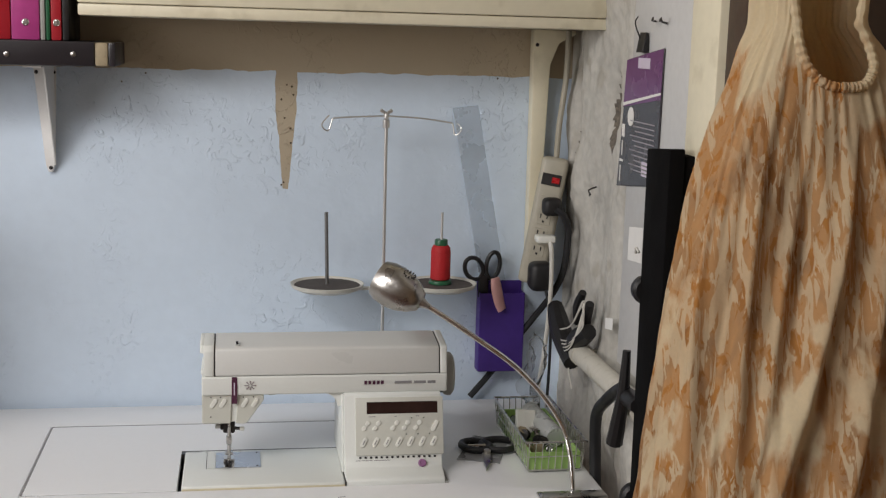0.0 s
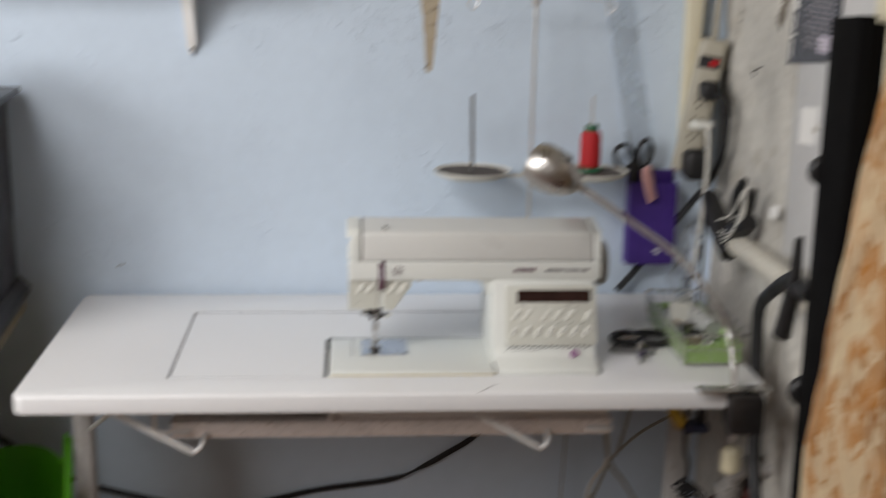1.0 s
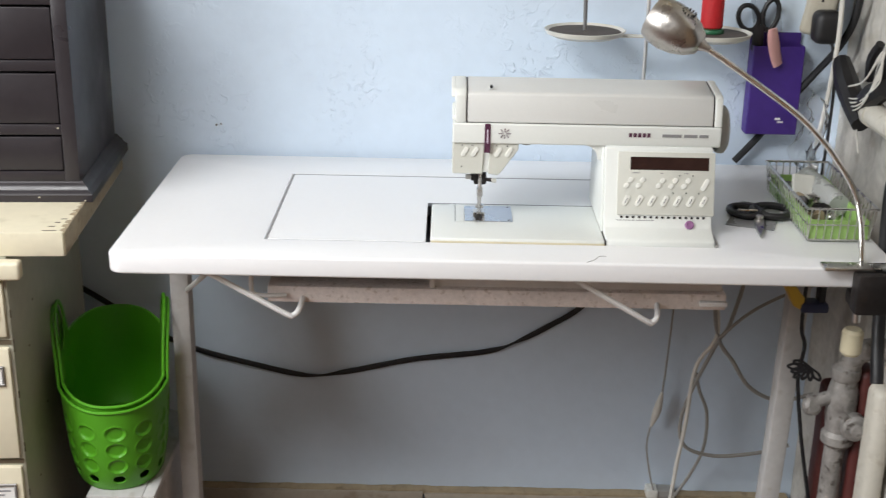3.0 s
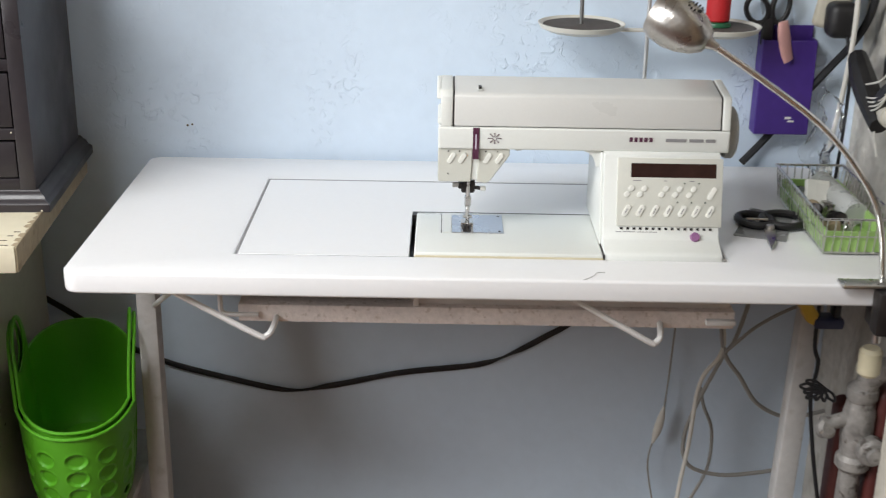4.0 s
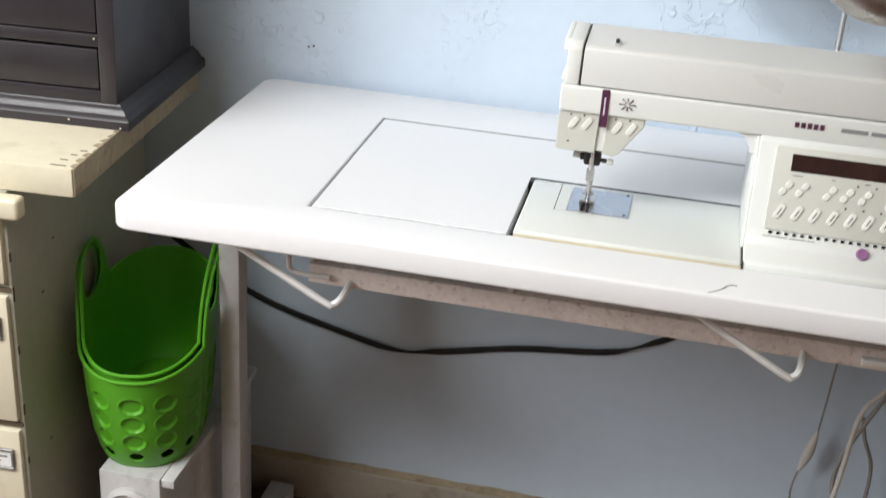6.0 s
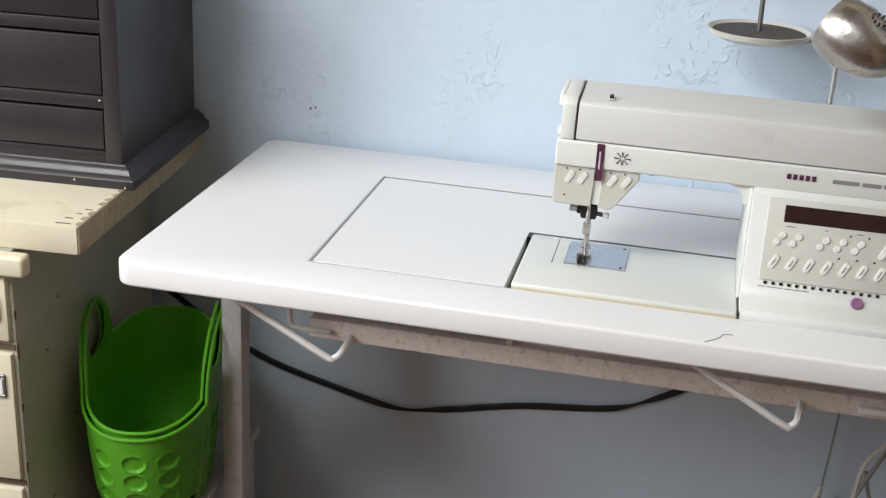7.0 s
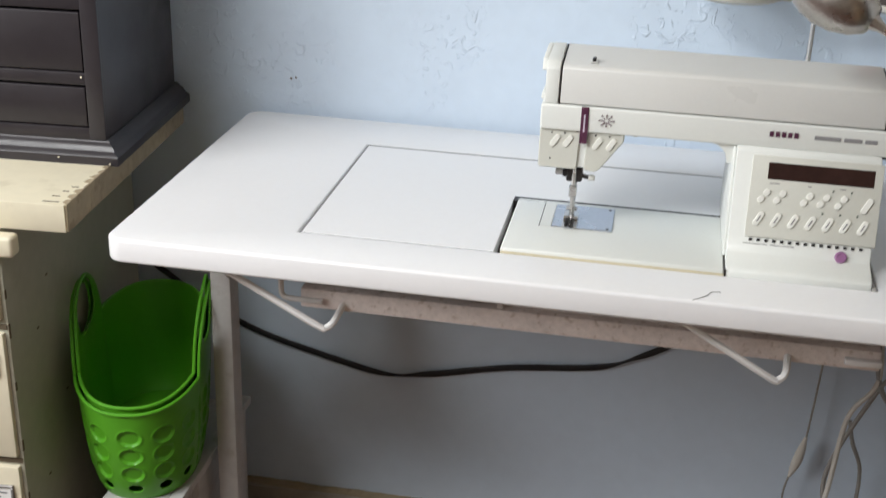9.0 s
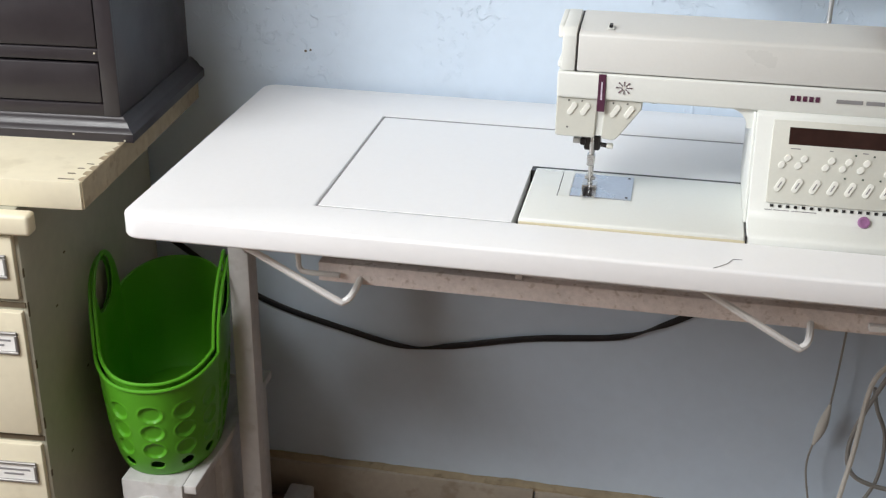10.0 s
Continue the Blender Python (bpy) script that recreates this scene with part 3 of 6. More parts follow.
def sewing_machine():
    t = thing("sewing_machine", "off-white electronic sewing machine set into the white table", "sewing machine", (0.66, -0.35, 0.735))
    # free arm bed
    bm = new_box(0.4495, 0.7022, -0.4505, -0.2852, 0.735, 0.7552, 0.0030, 3)
    bed = part("bed", bm, M["machine"], t)
    part("bed_rim", new_box(0.4500, 0.7020, -0.4522, -0.4505, 0.738, 0.7512, 0.0008, 1), M["rim"], bed, "yellowed cream bed rim")
    part("slide_cover", new_box(0.4862, 0.4995, -0.3735, -0.2990, 0.7555, 0.7562, 0.0003, 1), M["machine"], bed)
    part("cover_gap", new_box(0.4850, 0.4862, -0.3745, -0.2985, 0.7545, 0.7556, 0), M["dark_metal"], bed)
    plate = part("needle_plate", new_box(0.5000, 0.5720, -0.3735, -0.2990, 0.7555, 0.7568, 0.0004, 1), M["plate"], t, "bright steel needle plate")
    for i in range(4):
        x = 0.5125 + i * 0.0045
        part("feed_slot", new_box(x, x + 0.0022, -0.372, -0.346, 0.7567, 0.7571), M["dark_metal"], plate)
    for x, y in ((0.5665, -0.3685), (0.5665, -0.305)):
        part("plate_screw", lathe(bmesh.new(), [(0.0018, 0), (0.0018, 0.0006), (0.0009, 0.0008)], pose(x, y, 0.7567), n=10), M["dark_metal"], plate)
    # column with base skirt
    bm = bmesh.new()
    prof = [(-0.4505, 0.735), (-0.4505, 0.7552), (-0.446, 0.7585), (-0.421, 0.7665), (-0.4165, 0.772), (-0.4115, 0.783), (-0.3845, 0.876), (-0.379, 0.8785), (-0.240, 0.8785), (-0.240, 0.7506), (-0.284, 0.7506), (-0.284, 0.735)]
    prism(bm, [(0.7032, y, z) for y, z in prof], (0.1575, 0, 0), 0.002, 2)
    base = part("column", bm, M["machine"], t)
    bm = bmesh.new()
    prism(bm, [(0.7034, -0.41, 0.7555), (0.7034, -0.244, 0.7555), (0.7034, -0.244, 0.876), (0.7034, -0.378, 0.876)], (-0.0035, 0, 0), 0.0015, 2)
    part("column_side", bm, M["machine"], base)
    part("bed_groove", new_box(0.7018, 0.7036, -0.4512, -0.385, 0.740, 0.7558), M["dark_metal"], base)
    # fillet where the arm meets the column
    bm = bmesh.new()
    pts = [(0.702, -0.372, 0.8785), (0.672, -0.372, 0.8785)] + [(0.672 + 0.022 * math.sin(radians(a)), -0.372, 0.8545 + 0.022 * math.cos(radians(a))) for a in range(0, 91, 15)] + [(0.702, -0.372, 0.8545)]
    prism(bm, pts, (0, 0.13, 0), 0)
    part("arm_fillet", bm, M["machine"], base)
    part("side_foot", new_box(0.8610, 0.8665, -0.4500, -0.29, 0.745, 0.7508, 0.001, 1), M["grey_plastic"], base)
    # control panel: a plane leaning back; x across, v up
    v0, v1 = Vector((0, -0.4125, 0.7830)), Vector((0, -0.3860, 0.8740))
    up = (v1 - v0).normalized()
    out = Vector((-1, 0, 0)).cross(up).normalized()
    if out.y > 0:
        out = -out
    place = Matrix(((1, up.x, out.x, 0), (0, up.y, out.y, v0.y), (0, up.z, out.z, v0.z), (0, 0, 0, 1)))
    H = (v1 - v0).length
    panel = part("control_panel", new_box(0.7215, 0.8635, 0.0005, H - 0.002, -0.004, 0.0020, 0.0012, 2, m=place), M["panel"], t, "beige control panel")
    part("display", new_box(0.7395, 0.8545, 0.0665, 0.0855, 0.0012, 0.0024, 0.0004, 1, m=place), M["display"], panel, "dark red glossy display window")
    for x in (0.7375, 0.7550, 0.7843, 0.8025, 0.8215):
        for dx, dv in ((-0.0030, -0.0040), (0.0030, 0.0040)):
            part("round_button", oval(bmesh.new(), x + dx, 0.0475 + dv, 0.0085, 0.0068, 0.0018, radians(50), place @ Matrix.Translation((0, 0, 0.0019))), M["button"], panel)
    part("long_button", oval(bmesh.new(), 0.8495, 0.0460, 0.0190, 0.0070, 0.0018, radians(62), place @ Matrix.Translation((0, 0, 0.0019))), M["button"], panel)
    for i in range(7):
        part("long_button", oval(bmesh.new(), 0.7345 + i * 0.01885, 0.0215, 0.0175, 0.0070, 0.0018, radians(62), place @ Matrix.Translation((0, 0, 0.0019))), M["button"], panel)
    for i in range(7):
        tilt = place @ Matrix.Translation((0.7345 + i * 0.01885, 0.0215, 0)) @ pose(0, 0, 0, 0, 0, 62)
        part("button_mark", new_box(-0.0040, 0.0040, -0.0006, 0.0006, 0.0037, 0.0041, m=tilt), M["grey_print"], panel)
    for x, v in ((0.812, 0.0592), (0.8315, 0.0592), (0.803, 0.0335), (0.822, 0.0335), (0.8405, 0.0335)):
        part("indicator", new_box(x - 0.0010, x + 0.0010, v - 0.0010, v + 0.0010, 0.0019, 0.0024, m=place), M["green_dark"], panel)
    for x, w in ((0.748, 0.011), (0.786, 0.004), (0.822, 0.006)):
        part("print_bar", new_box(x - w / 2, x + w / 2, 0.0615, 0.0627, 0.0019, 0.0022, m=place), M["grey_print"], panel)
    for i in range(15):
        x = 0.7285 + i * 0.0086
        part("stitch_window", new_box(x - 0.0018, x + 0.0018, -0.0042, -0.0012, -0.0016, 0.0008, m=place), M["black"], base)
    for x0, x1 in ((0.7210, 0.7290), (0.7305, 0.7480), (0.7500, 0.7770)):
        part("print_bar", new_box(x0, x1, -0.0078, -0.0068, -0.0016, 0.0003, m=place), M["grey_print"], base)
    kp = pose(0.828, -0.4175, 0.7705, 62)
    part("knob", lathe(bmesh.new(), [(0.0066, -0.003), (0.0066, 0.0035), (0.0058, 0.005), (0.004, 0.0052), (0.0036, 0.0045), (0.001, 0.0045)], kp, n=24), M["purple"], t, "round purple start button")
    # arm
    bm = bmesh.new()
    prof = [(-0.378, 0.8772), (-0.379, 0.908), (-0.243, 0.908), (-0.243, 0.8772)]
    prism(bm, [(0.479, y, z) for y, z in prof], (0.393, 0, 0), 0.003, 3)
    arm = part("arm", bm, M["machine"], t)
    cap = [(-0.377, 0.9082), (-0.3705, 0.948), (-0.362, 0.956), (-0.300, 0.9615), (-0.288, 0.956), (-0.278, 0.9082)]
    bm = bmesh.new()
    prism(bm, [(0.482, y, z) for y, z in cap], (0.0165, 0, 0), 0.0025, 2)
    part("end_cap", bm, M["machine"], arm)
    bm = bmesh.new()
    prism(bm, [(0.478, -0.372, 0.9105), (0.478, -0.370, 0.918), (0.478, -0.29, 0.918), (0.478, -0.29, 0.9105)], (0.006, 0, 0), 0.0015, 1)
    part("cap_tab", bm, M["machine"], arm)
    bm = bmesh.new()
    prism(bm, [(0.4765, -0.365, 0.943), (0.4765, -0.358, 0.956), (0.4765, -0.30, 0.961), (0.4765, -0.30, 0.943)], (0.0068, 0, 0), 0.0015, 1)
    part("cap_tab", bm, M["machine"], arm)
    bm = bmesh.new()
    cap2 = [(-0.3785, 0.9082), (-0.3710, 0.9495), (-0.3655, 0.9530), (-0.297, 0.9610), (-0.286, 0.956), (-0.277, 0.9082)]
    prism(bm, [(0.8602, y, z) for y, z in cap2], (0.0115, 0, 0), 0.0022, 3)
    part("end_cap", bm, M["machine"], arm)
    bm = bmesh.new()
    lidp = [(-0.3782, 0.9095), (-0.3705, 0.9495), (-0.3655, 0.9525), (-0.297, 0.9605), (-0.289, 0.956), (-0.280, 0.9095)]
    prism(bm, [(0.5003, y, z) for y, z in lidp], (0.358, 0, 0), 0.0018, 2)
    lid = part("lid", bm, M["machine_lid"], t, "greyish white hinged top lid")
    part("latch_frame", new_box(0.5305, 0.5385, -0.3600, -0.3445, 0.9545, 0.9555, 0.0004, 1), M["machine"], lid)
    part("latch", new_box(0.5325, 0.5365, -0.3570, -0.3475, 0.9555, 0.9590, 0.0006, 1), M["black"], lid, "small dark lid latch")
    for gx in (0.4987, 0.8584):
        gap = prism(bmesh.new(), [(gx, y + (0.0012 if y < -0.33 else -0.001), z - 0.0010) for y, z in lidp], (0.0017, 0, 0))
        part("lid_gap", gap, M["dark_metal"], lid)
    part("gap_line", new_box(0.7300, 0.8650, -0.3785, -0.3700, 0.8762, 0.8775), M["black"], arm)
    part("hand_wheel", lathe(bmesh.new(), [(0.020, 0), (0.034, 0.002), (0.036, 0.006), (0.036, 0.013), (0.031, 0.017), (0.012, 0.018)], pose(0.872, -0.325, 0.893, 0, 90), n=40), M["grey_plastic"], t, "grey hand wheel")
    # printed marks: plain bars in place of letters
    for i in range(5):
        x = 0.7365 + i * 0.0067
        part("logo_bar", new_box(x, x + 0.0044, -0.3795, -0.3786, 0.8920, 0.8980), M["dark_purple"], arm, "plum printed mark")
    for x0, x1 in ((0.7855, 0.8135), (0.8170, 0.8365), (0.8395, 0.8525)):
        part("print_bar", new_box(x0, x1, -0.3793, -0.3786, 0.8925, 0.8968), M["grey_print"], arm)
    for k in range(8):
        m = pose(0.5550, -0.3790, 0.8935, 0, 45 * k)
        far = 0.0085 if k % 4 == 0 else 0.0066 if k % 2 == 0 else 0.0078
        part("emblem_ray", new_box(0.0022, far, -0.0005, 0.0003, -0.00035, 0.00035, m=m), M["dark_purple"], arm)
        part("emblem_dot", new_box(far - 0.0008, far + 0.0006, -0.0006, 0.0003, -0.0007, 0.0007, m=m), M["dark_purple"], arm)
    part("take_up_lever", new_box(0.5292, 0.5311, -0.3806, -0.3795, 0.8780, 0.8990, 0.0004, 1), M["lilac"], arm)
    part("take_up_slot", new_box(0.5258, 0.5345, -0.3800, -0.3770, 0.8640, 0.9075, 0.0006, 1), M["dark_purple"], arm, "plum thread take-up slot")
    # sewing head below the arm
    bm = bmesh.new()
    prism(bm, [(0.4792, -0.374, 0.8775), (0.4792, -0.374, 0.832), (0.481, -0.374, 0.830), (0.5245, -0.374, 0.830), (0.5265, -0.374, 0.8775)], (0, 0.08, 0), 0.0012, 1)
    head = part("head", bm, M["panel"], t, "beige sewing head cover")
    bm = bmesh.new()
    prism(bm, [(0.5345, -0.374, 0.8775), (0.5325, -0.374, 0.830), (0.546, -0.374, 0.8285), (0.551, -0.374, 0.832), (0.5765, -0.374, 0.868), (0.5765, -0.374, 0.8775)], (0, 0.08, 0), 0.0012, 1)
    part("head_side", bm, M["panel"], head)
    part("thread_channel", new_box(0.5245, 0.5345, -0.371, -0.30, 0.832, 0.8775, 0.001, 1), M["machine"], head)
    hp = Matrix(((1, 0, 0, 0), (0, 0, -1, -0.3738), (0, 1, 0, 0), (0, 0, 0, 1)))
    for x in (0.4975, 0.5125, 0.5465, 0.5625):
        part("long_button", oval(bmesh.new(), x, 0.8640, 0.0165, 0.0065, 0.0018, radians(58), hp), M["button"], head)
    for x, z in ((0.4935, 0.8735), (0.5085, 0.8735), (0.5440, 0.8735), (0.5600, 0.8735), (0.4930, 0.8415)):
        part("indicator", new_box(x - 0.0009, x + 0.0009, -0.3745, -0.3736, z - 0.0009, z + 0.0009), M["dark_metal"], head)
    part("lift_lever", prism(bmesh.new(), [(0.574, -0.355, 0.8768), (0.596, -0.355, 0.8768), (0.596, -0.355, 0.871), (0.588, -0.355, 0.8695), (0.576, -0.355, 0.8735)], (0, 0.012, 0), 0.001, 1), M["grey_plastic"], t)
    # needle bar and presser foot
    foot = part("presser_bar", lathe(bmesh.new(), [(0.0032, 0.772), (0.0032, 0.832)], pose(0.5215, -0.345, 0), n=12), M["steel"], t)
    part("needle_bar", lathe(bmesh.new(), [(0.0026, 0.782), (0.0026, 0.832)], pose(0.5215, -0.356, 0), n=12), M["chrome"], t)
    part("needle", lathe(bmesh.new(), [(0.0005, 0.756), (0.0009, 0.784)], pose(0.5215, -0.356, 0), n=8), M["chrome"], t)
    part("needle_clamp", new_box(0.5170, 0.5260, -0.3625, -0.3500, 0.7905, 0.8045, 0.0015, 1), M["chrome"], foot)
    bm = new_box(0.5120, 0.5310, -0.3560, -0.3360, 0.8080, 0.8260, 0.002, 1)
    box(bm, 0.5075, 0.5140, -0.3600, -0.3480, 0.8150, 0.8240, 0.0015, 1)
    part("thread_guide", bm, M["dark_metal"], foot, "black threading unit")
    part("needle_threader", new_box(0.4995, 0.5080, -0.3640, -0.3560, 0.8185, 0.8245, 0.001, 1), M["grey_plastic"], foot)
    bm = bmesh.new()
    tube(bm, [(0.531, -0.351, 0.815), (0.5395, -0.353, 0.8145)], 0.0028, steps=1)
    part("side_lever", bm, M["dark_metal"], foot)
    part("lever_tip", lathe(bmesh.new(), [(0.0030, 0), (0.0036, 0.001), (0.0036, 0.006), (0.0025, 0.0075)], pose(0.5385, -0.353, 0.8145, 0, 90), n=12), M["button"], foot)
    bm = new_box(0.5185, 0.5245, -0.352, -0.340, 0.764, 0.784, 0.001, 1)
    box(bm, 0.5125, 0.5170, -0.3770, -0.3380, 0.7572, 0.7592, 0.0006, 1)
    box(bm, 0.5255, 0.5300, -0.3770, -0.3380, 0.7572, 0.7592, 0.0006, 1)
    box(bm, 0.5125, 0.5300, -0.3560, -0.3380, 0.7580, 0.7640, 0.001, 1)
    box(bm, 0.5150, 0.5280, -0.3530, -0.3420, 0.7700, 0.7745, 0.001, 1)
    part("presser_foot", bm, M["chrome"], foot, "chrome presser foot")
    for x in (0.5155, 0.5200, 0.5245):
        part("foot_slot", new_box(x, x + 0.0016, -0.3775, -0.3630, 0.7592, 0.7640), M["dark_metal"], foot)
    return t


sewing_machine()

# ---- chest of drawers on the cabinet ----
def turn(t, degrees):
    t.rotation_euler = (0, 0, radians(degrees))


def chest():
    t = thing("chest_of_drawers", "black satin painted chest of small drawers on the cream cabinet", "chest of drawers", (-0.077, -0.32, 0.757))
    bm = bmesh.new()
    z0, z1, x1, yf, yb = 0.785, 1.105, -0.0930, -0.300, -0.020
    box(bm, x1 - 0.012, x1, yf, yb, z0, z1, 0.002)
    box(bm, -0.560, -0.548, yf, yb, z0, z1, 0.002)
    box(bm, -0.550, x1 - 0.010, yb - 0.010, yb, z0, z1)
    part("body", bm, M["black_paint"], t)
    part("stile", new_box(x1 - 0.0235, x1 - 0.0005, yf - 0.004, yf + 0.010, z0, z1, 0.002), M["black_paint"], t)
    part("stile", new_box(-0.560, -0.537, yf - 0.004, yf + 0.010, z0, z1, 0.002), M["black_paint"], t)
    for z in (0.785, 0.859, 0.957, 1.056):
        part("rail", new_box(-0.538, x1 - 0.0225, yf - 0.0032, yf + 0.012, z, z + 0.0165, 0.0015), M["black_paint"], t)
    for za, zb in ((0.803, 0.857), (0.877, 0.955), (0.975, 1.054), (1.074, 1.100)):
        d = part("drawer", new_box(-0.536, x1 - 0.0250, yf - 0.0022, yf + 0.012, za, zb - 0.0015, 0.002), M["black_paint"], t)
        part("knob", lathe(bmesh.new(), [(0.005, 0), (0.004, 0.006), (0.009, 0.012), (0.008, 0.017), (0.003, 0.019)], pose(-0.335, yf - 0.001, (za + zb) / 2, 90), n=20), M["dark_metal"], d)
    base = [(0.757, 0.0), (0.768, 0.0), (0.7705, 0.002), (0.7725, 0.006), (0.776, 0.008), (0.7795, 0.010), (0.782, 0.0145), (0.7845, 0.016), (0.7865, 0.0185)]
    part("plinth", loft([(-0.592 + g, -0.0735 - g, -0.3200 + g, -0.012, z) for z, g in base]), M["black_paint"], t)
    crown = [(1.1055, 0.020), (1.108, 0.018), (1.112, 0.009), (1.116, 0.006), (1.118, 0.0), (1.126, 0.0), (1.128, 0.002)]
    part("top", loft([(-0.585 + g, -0.0700 - g, -0.3200 + g, -0.012, z) for z, g in crown]), M["black_paint"], t)
    for x, z, y in ((-0.086, 0.7585, -0.3206), (-0.155, 0.7640, -0.3206), (-0.122, 0.869, -0.3045)):
        part("paint_chip", new_box(x, x + 0.0022, y, y + 0.001, z, z + 0.002), M["cream"], t)
    turn(t, 4.0)


chest()


def trinket_box(x, y, w, d, h, mat, label, z=1.128):
    t = thing("storage_box", label, "box", (x, y, z), "small boxes on the chest")
    part("tray", new_box(x - w / 2, x + w / 2, y - d / 2, y + d / 2, z, z + h * 0.8, 0.003), mat, t)
    part("lid", new_box(x - w / 2 - 0.002, x + w / 2 + 0.002, y - d / 2 - 0.002, y + d / 2 + 0.002, z + h * 0.8 + 0.0005, z + h, 0.003), M["tray"], t)
    for i in range(4):
        part("front_tab", new_box(x - w / 2 + 0.004 + i * w / 4, x - w / 2 + (i + 0.8) * w / 4, y - d / 2 - 0.003, y - d / 2, z + h * 0.15, z + h * 0.6, 0.001, 1), M[("button", "green_spool", "steel", "pink")[i]], t)
    turn(t, 4.0)


trinket_box(-0.235, -0.20, 0.07, 0.10, 0.055, M["grey_plastic"], "small clear box of coloured pins")
trinket_box(-0.155, -0.16, 0.07, 0.16, 0.060, M["grey_plastic"], "grey clear plastic storage box with lid")


# ---- cream drawer cabinet ----
def label_holder(xc, zc, w, h, y, parent):
    f = bmesh.new()
    for a in ((xc - w / 2, xc + w / 2, zc + h / 2 - 0.004, zc + h / 2), (xc - w / 2, xc + w / 2, zc - h / 2, zc - h / 2 + 0.004),
              (xc - w / 2, xc - w / 2 + 0.004, zc - h / 2 + 0.004, zc + h / 2 - 0.004), (xc + w / 2 - 0.004, xc + w / 2, zc - h / 2 + 0.004, zc + h / 2 - 0.004)):
        box(f, a[0], a[1], y - 0.004, y, a[2], a[3], 0.001, 1)
    holder = part("label_holder", f, M["pewter"], parent, "dull pewter label frame")
    part("label_card", new_box(xc - w / 2 + 0.004, xc + w / 2 - 0.004, y - 0.0012, y, zc - h / 2 + 0.004, zc + h / 2 - 0.004), M["paper"], parent, "white paper label")
    for i, (k, dz) in enumerate(((0.72, 0.0035), (0.45, -0.0035))):
        part("print_bar", new_box(xc - w * k / 2 + 0.004, xc + w * k / 2, y - 0.0017, y - 0.0012, zc + dz - 0.0014, zc + dz + 0.0014), M["grey_print"], parent)


def cabinet():
    t = thing("drawer_cabinet", "cream painted cabinet with chipped edges and labelled drawers", "cabinet", (-0.075, -0.466, 0))
    part("body", new_box(-0.640, -0.160, -0.476, -0.022, 0.0, 0.7205, 0.002), M["cream_shaded"], t)
    top = part("countertop", new_box(-0.660, -0.0775, -0.4660, -0.010, 0.7210, 0.7570, 0.0015), M["cream"], t)
    part("worn_edge", new_box(-0.0772, -0.0750, -0.4640, -0.010, 0.7215, 0.7560, 0.0006, 1), M["raw_wood"], top, "bare brown worn wood edge")
    random.seed(5)
    for i in range(24):
        y = -0.462 + i * 0.0185
        w = random.uniform(0.003, 0.011)
        bm = bmesh.new()
        prism(bm, [(-0.0752, y, 0.7566), (-0.0752, y + 0.019, 0.7566), (-0.0752 - w * random.uniform(0.4, 1), y + 0.014, 0.7566), (-0.0752 - w, y + 0.005, 0.7566)], (0, 0, 0.0009))
        part("paint_chip", bm, M["raw_wood"], top, "chipped paint showing wood")
    for x, y, w in ((-0.104, -0.438, 0.010), (-0.098, -0.420, 0.008), (-0.093, -0.404, 0.009), (-0.108, -0.457, 0.020)):
        part("paint_chip", new_box(x, x + w, y, y + 0.0016, 0.7566, 0.7576), M["dirt_dark"], top)
    part("moulding", new_box(-0.650, -0.1360, -0.4930, -0.470, 0.6930, 0.7205, 0.005, 3), M["cream"], t)
    zs = ((0.602, 0.688), (0.403, 0.584), (0.215, 0.388), (0.03, 0.200))
    for n, (za, zb) in enumerate(zs):
        for xa, xb in ((-0.395, -0.1655), (-0.632, -0.402)):
            d = part("drawer", new_box(xa, xb, -0.4840, -0.470, za, zb, 0.0025), M["cream"], t)
            label_holder(xb - 0.044, zb - 0.043 if n else zb - 0.040, 0.070, 0.032, -0.4842, d)
    for za in (0.5905, 0.394, 0.206):
        part("drawer_gap", new_box(-0.636, -0.1620, -0.4775, -0.4705, za - 0.0025, za + 0.0045), M["dirt_dark"], t)
    for y, z, h in ((-0.4765, 0.575, 0.02), (-0.4765, 0.50, 0.012), (-0.4768, 0.41, 0.016), (-0.4768, 0.335, 0.010), (-0.477, 0.63, 0.012)):
        part("paint_chip", new_box(-0.1604, -0.1592, y, y + 0.004, z, z + h, 0.0003, 1), M["dirt_dark"], t)
    for y, z in ((-0.40, 0.55), (-0.36, 0.61), (-0.33, 0.42), (-0.41, 0.33)):
        part("scuff", new_box(-0.1602, -0.1596, y, y + 0.006, z, z + 0.0025), M["dirt_dark"], t)
    turn(t, 4.0)


cabinet()


# ---- white plinth block under the baskets ----
def plinth_block():
    t = thing("plinth_block", "white painted wooden block with a round rosette on the floor", "block", (-0.05, -0.25, 0))
    part("base", new_box(-0.093, -0.004, -0.419, -0.30, 0.0, 0.2978, 0.002), M["old_white"], t)
    part("block", new_box(-0.090, 0.006, -0.2995, -0.09, 0.0, 0.284, 0.003), M["old_white"], t)
    part("top_board", new_box(-0.0035, 0.015, -0.4155, -0.09, 0.2845, 0.2975, 0.001), M["old_white"], t)
    prof = [(0.036, 0), (0.036, 0.006), (0.030, 0.010), (0.026, 0.006), (0.021, 0.006), (0.017, 0.010), (0.008, 0.012), (0.001, 0.012)]
    part("rosette", lathe(bmesh.new(), prof, pose(-0.049, -0.419, 0.240, 90), n=36), M["old_white"], t, "turned round rosette")


plinth_block()


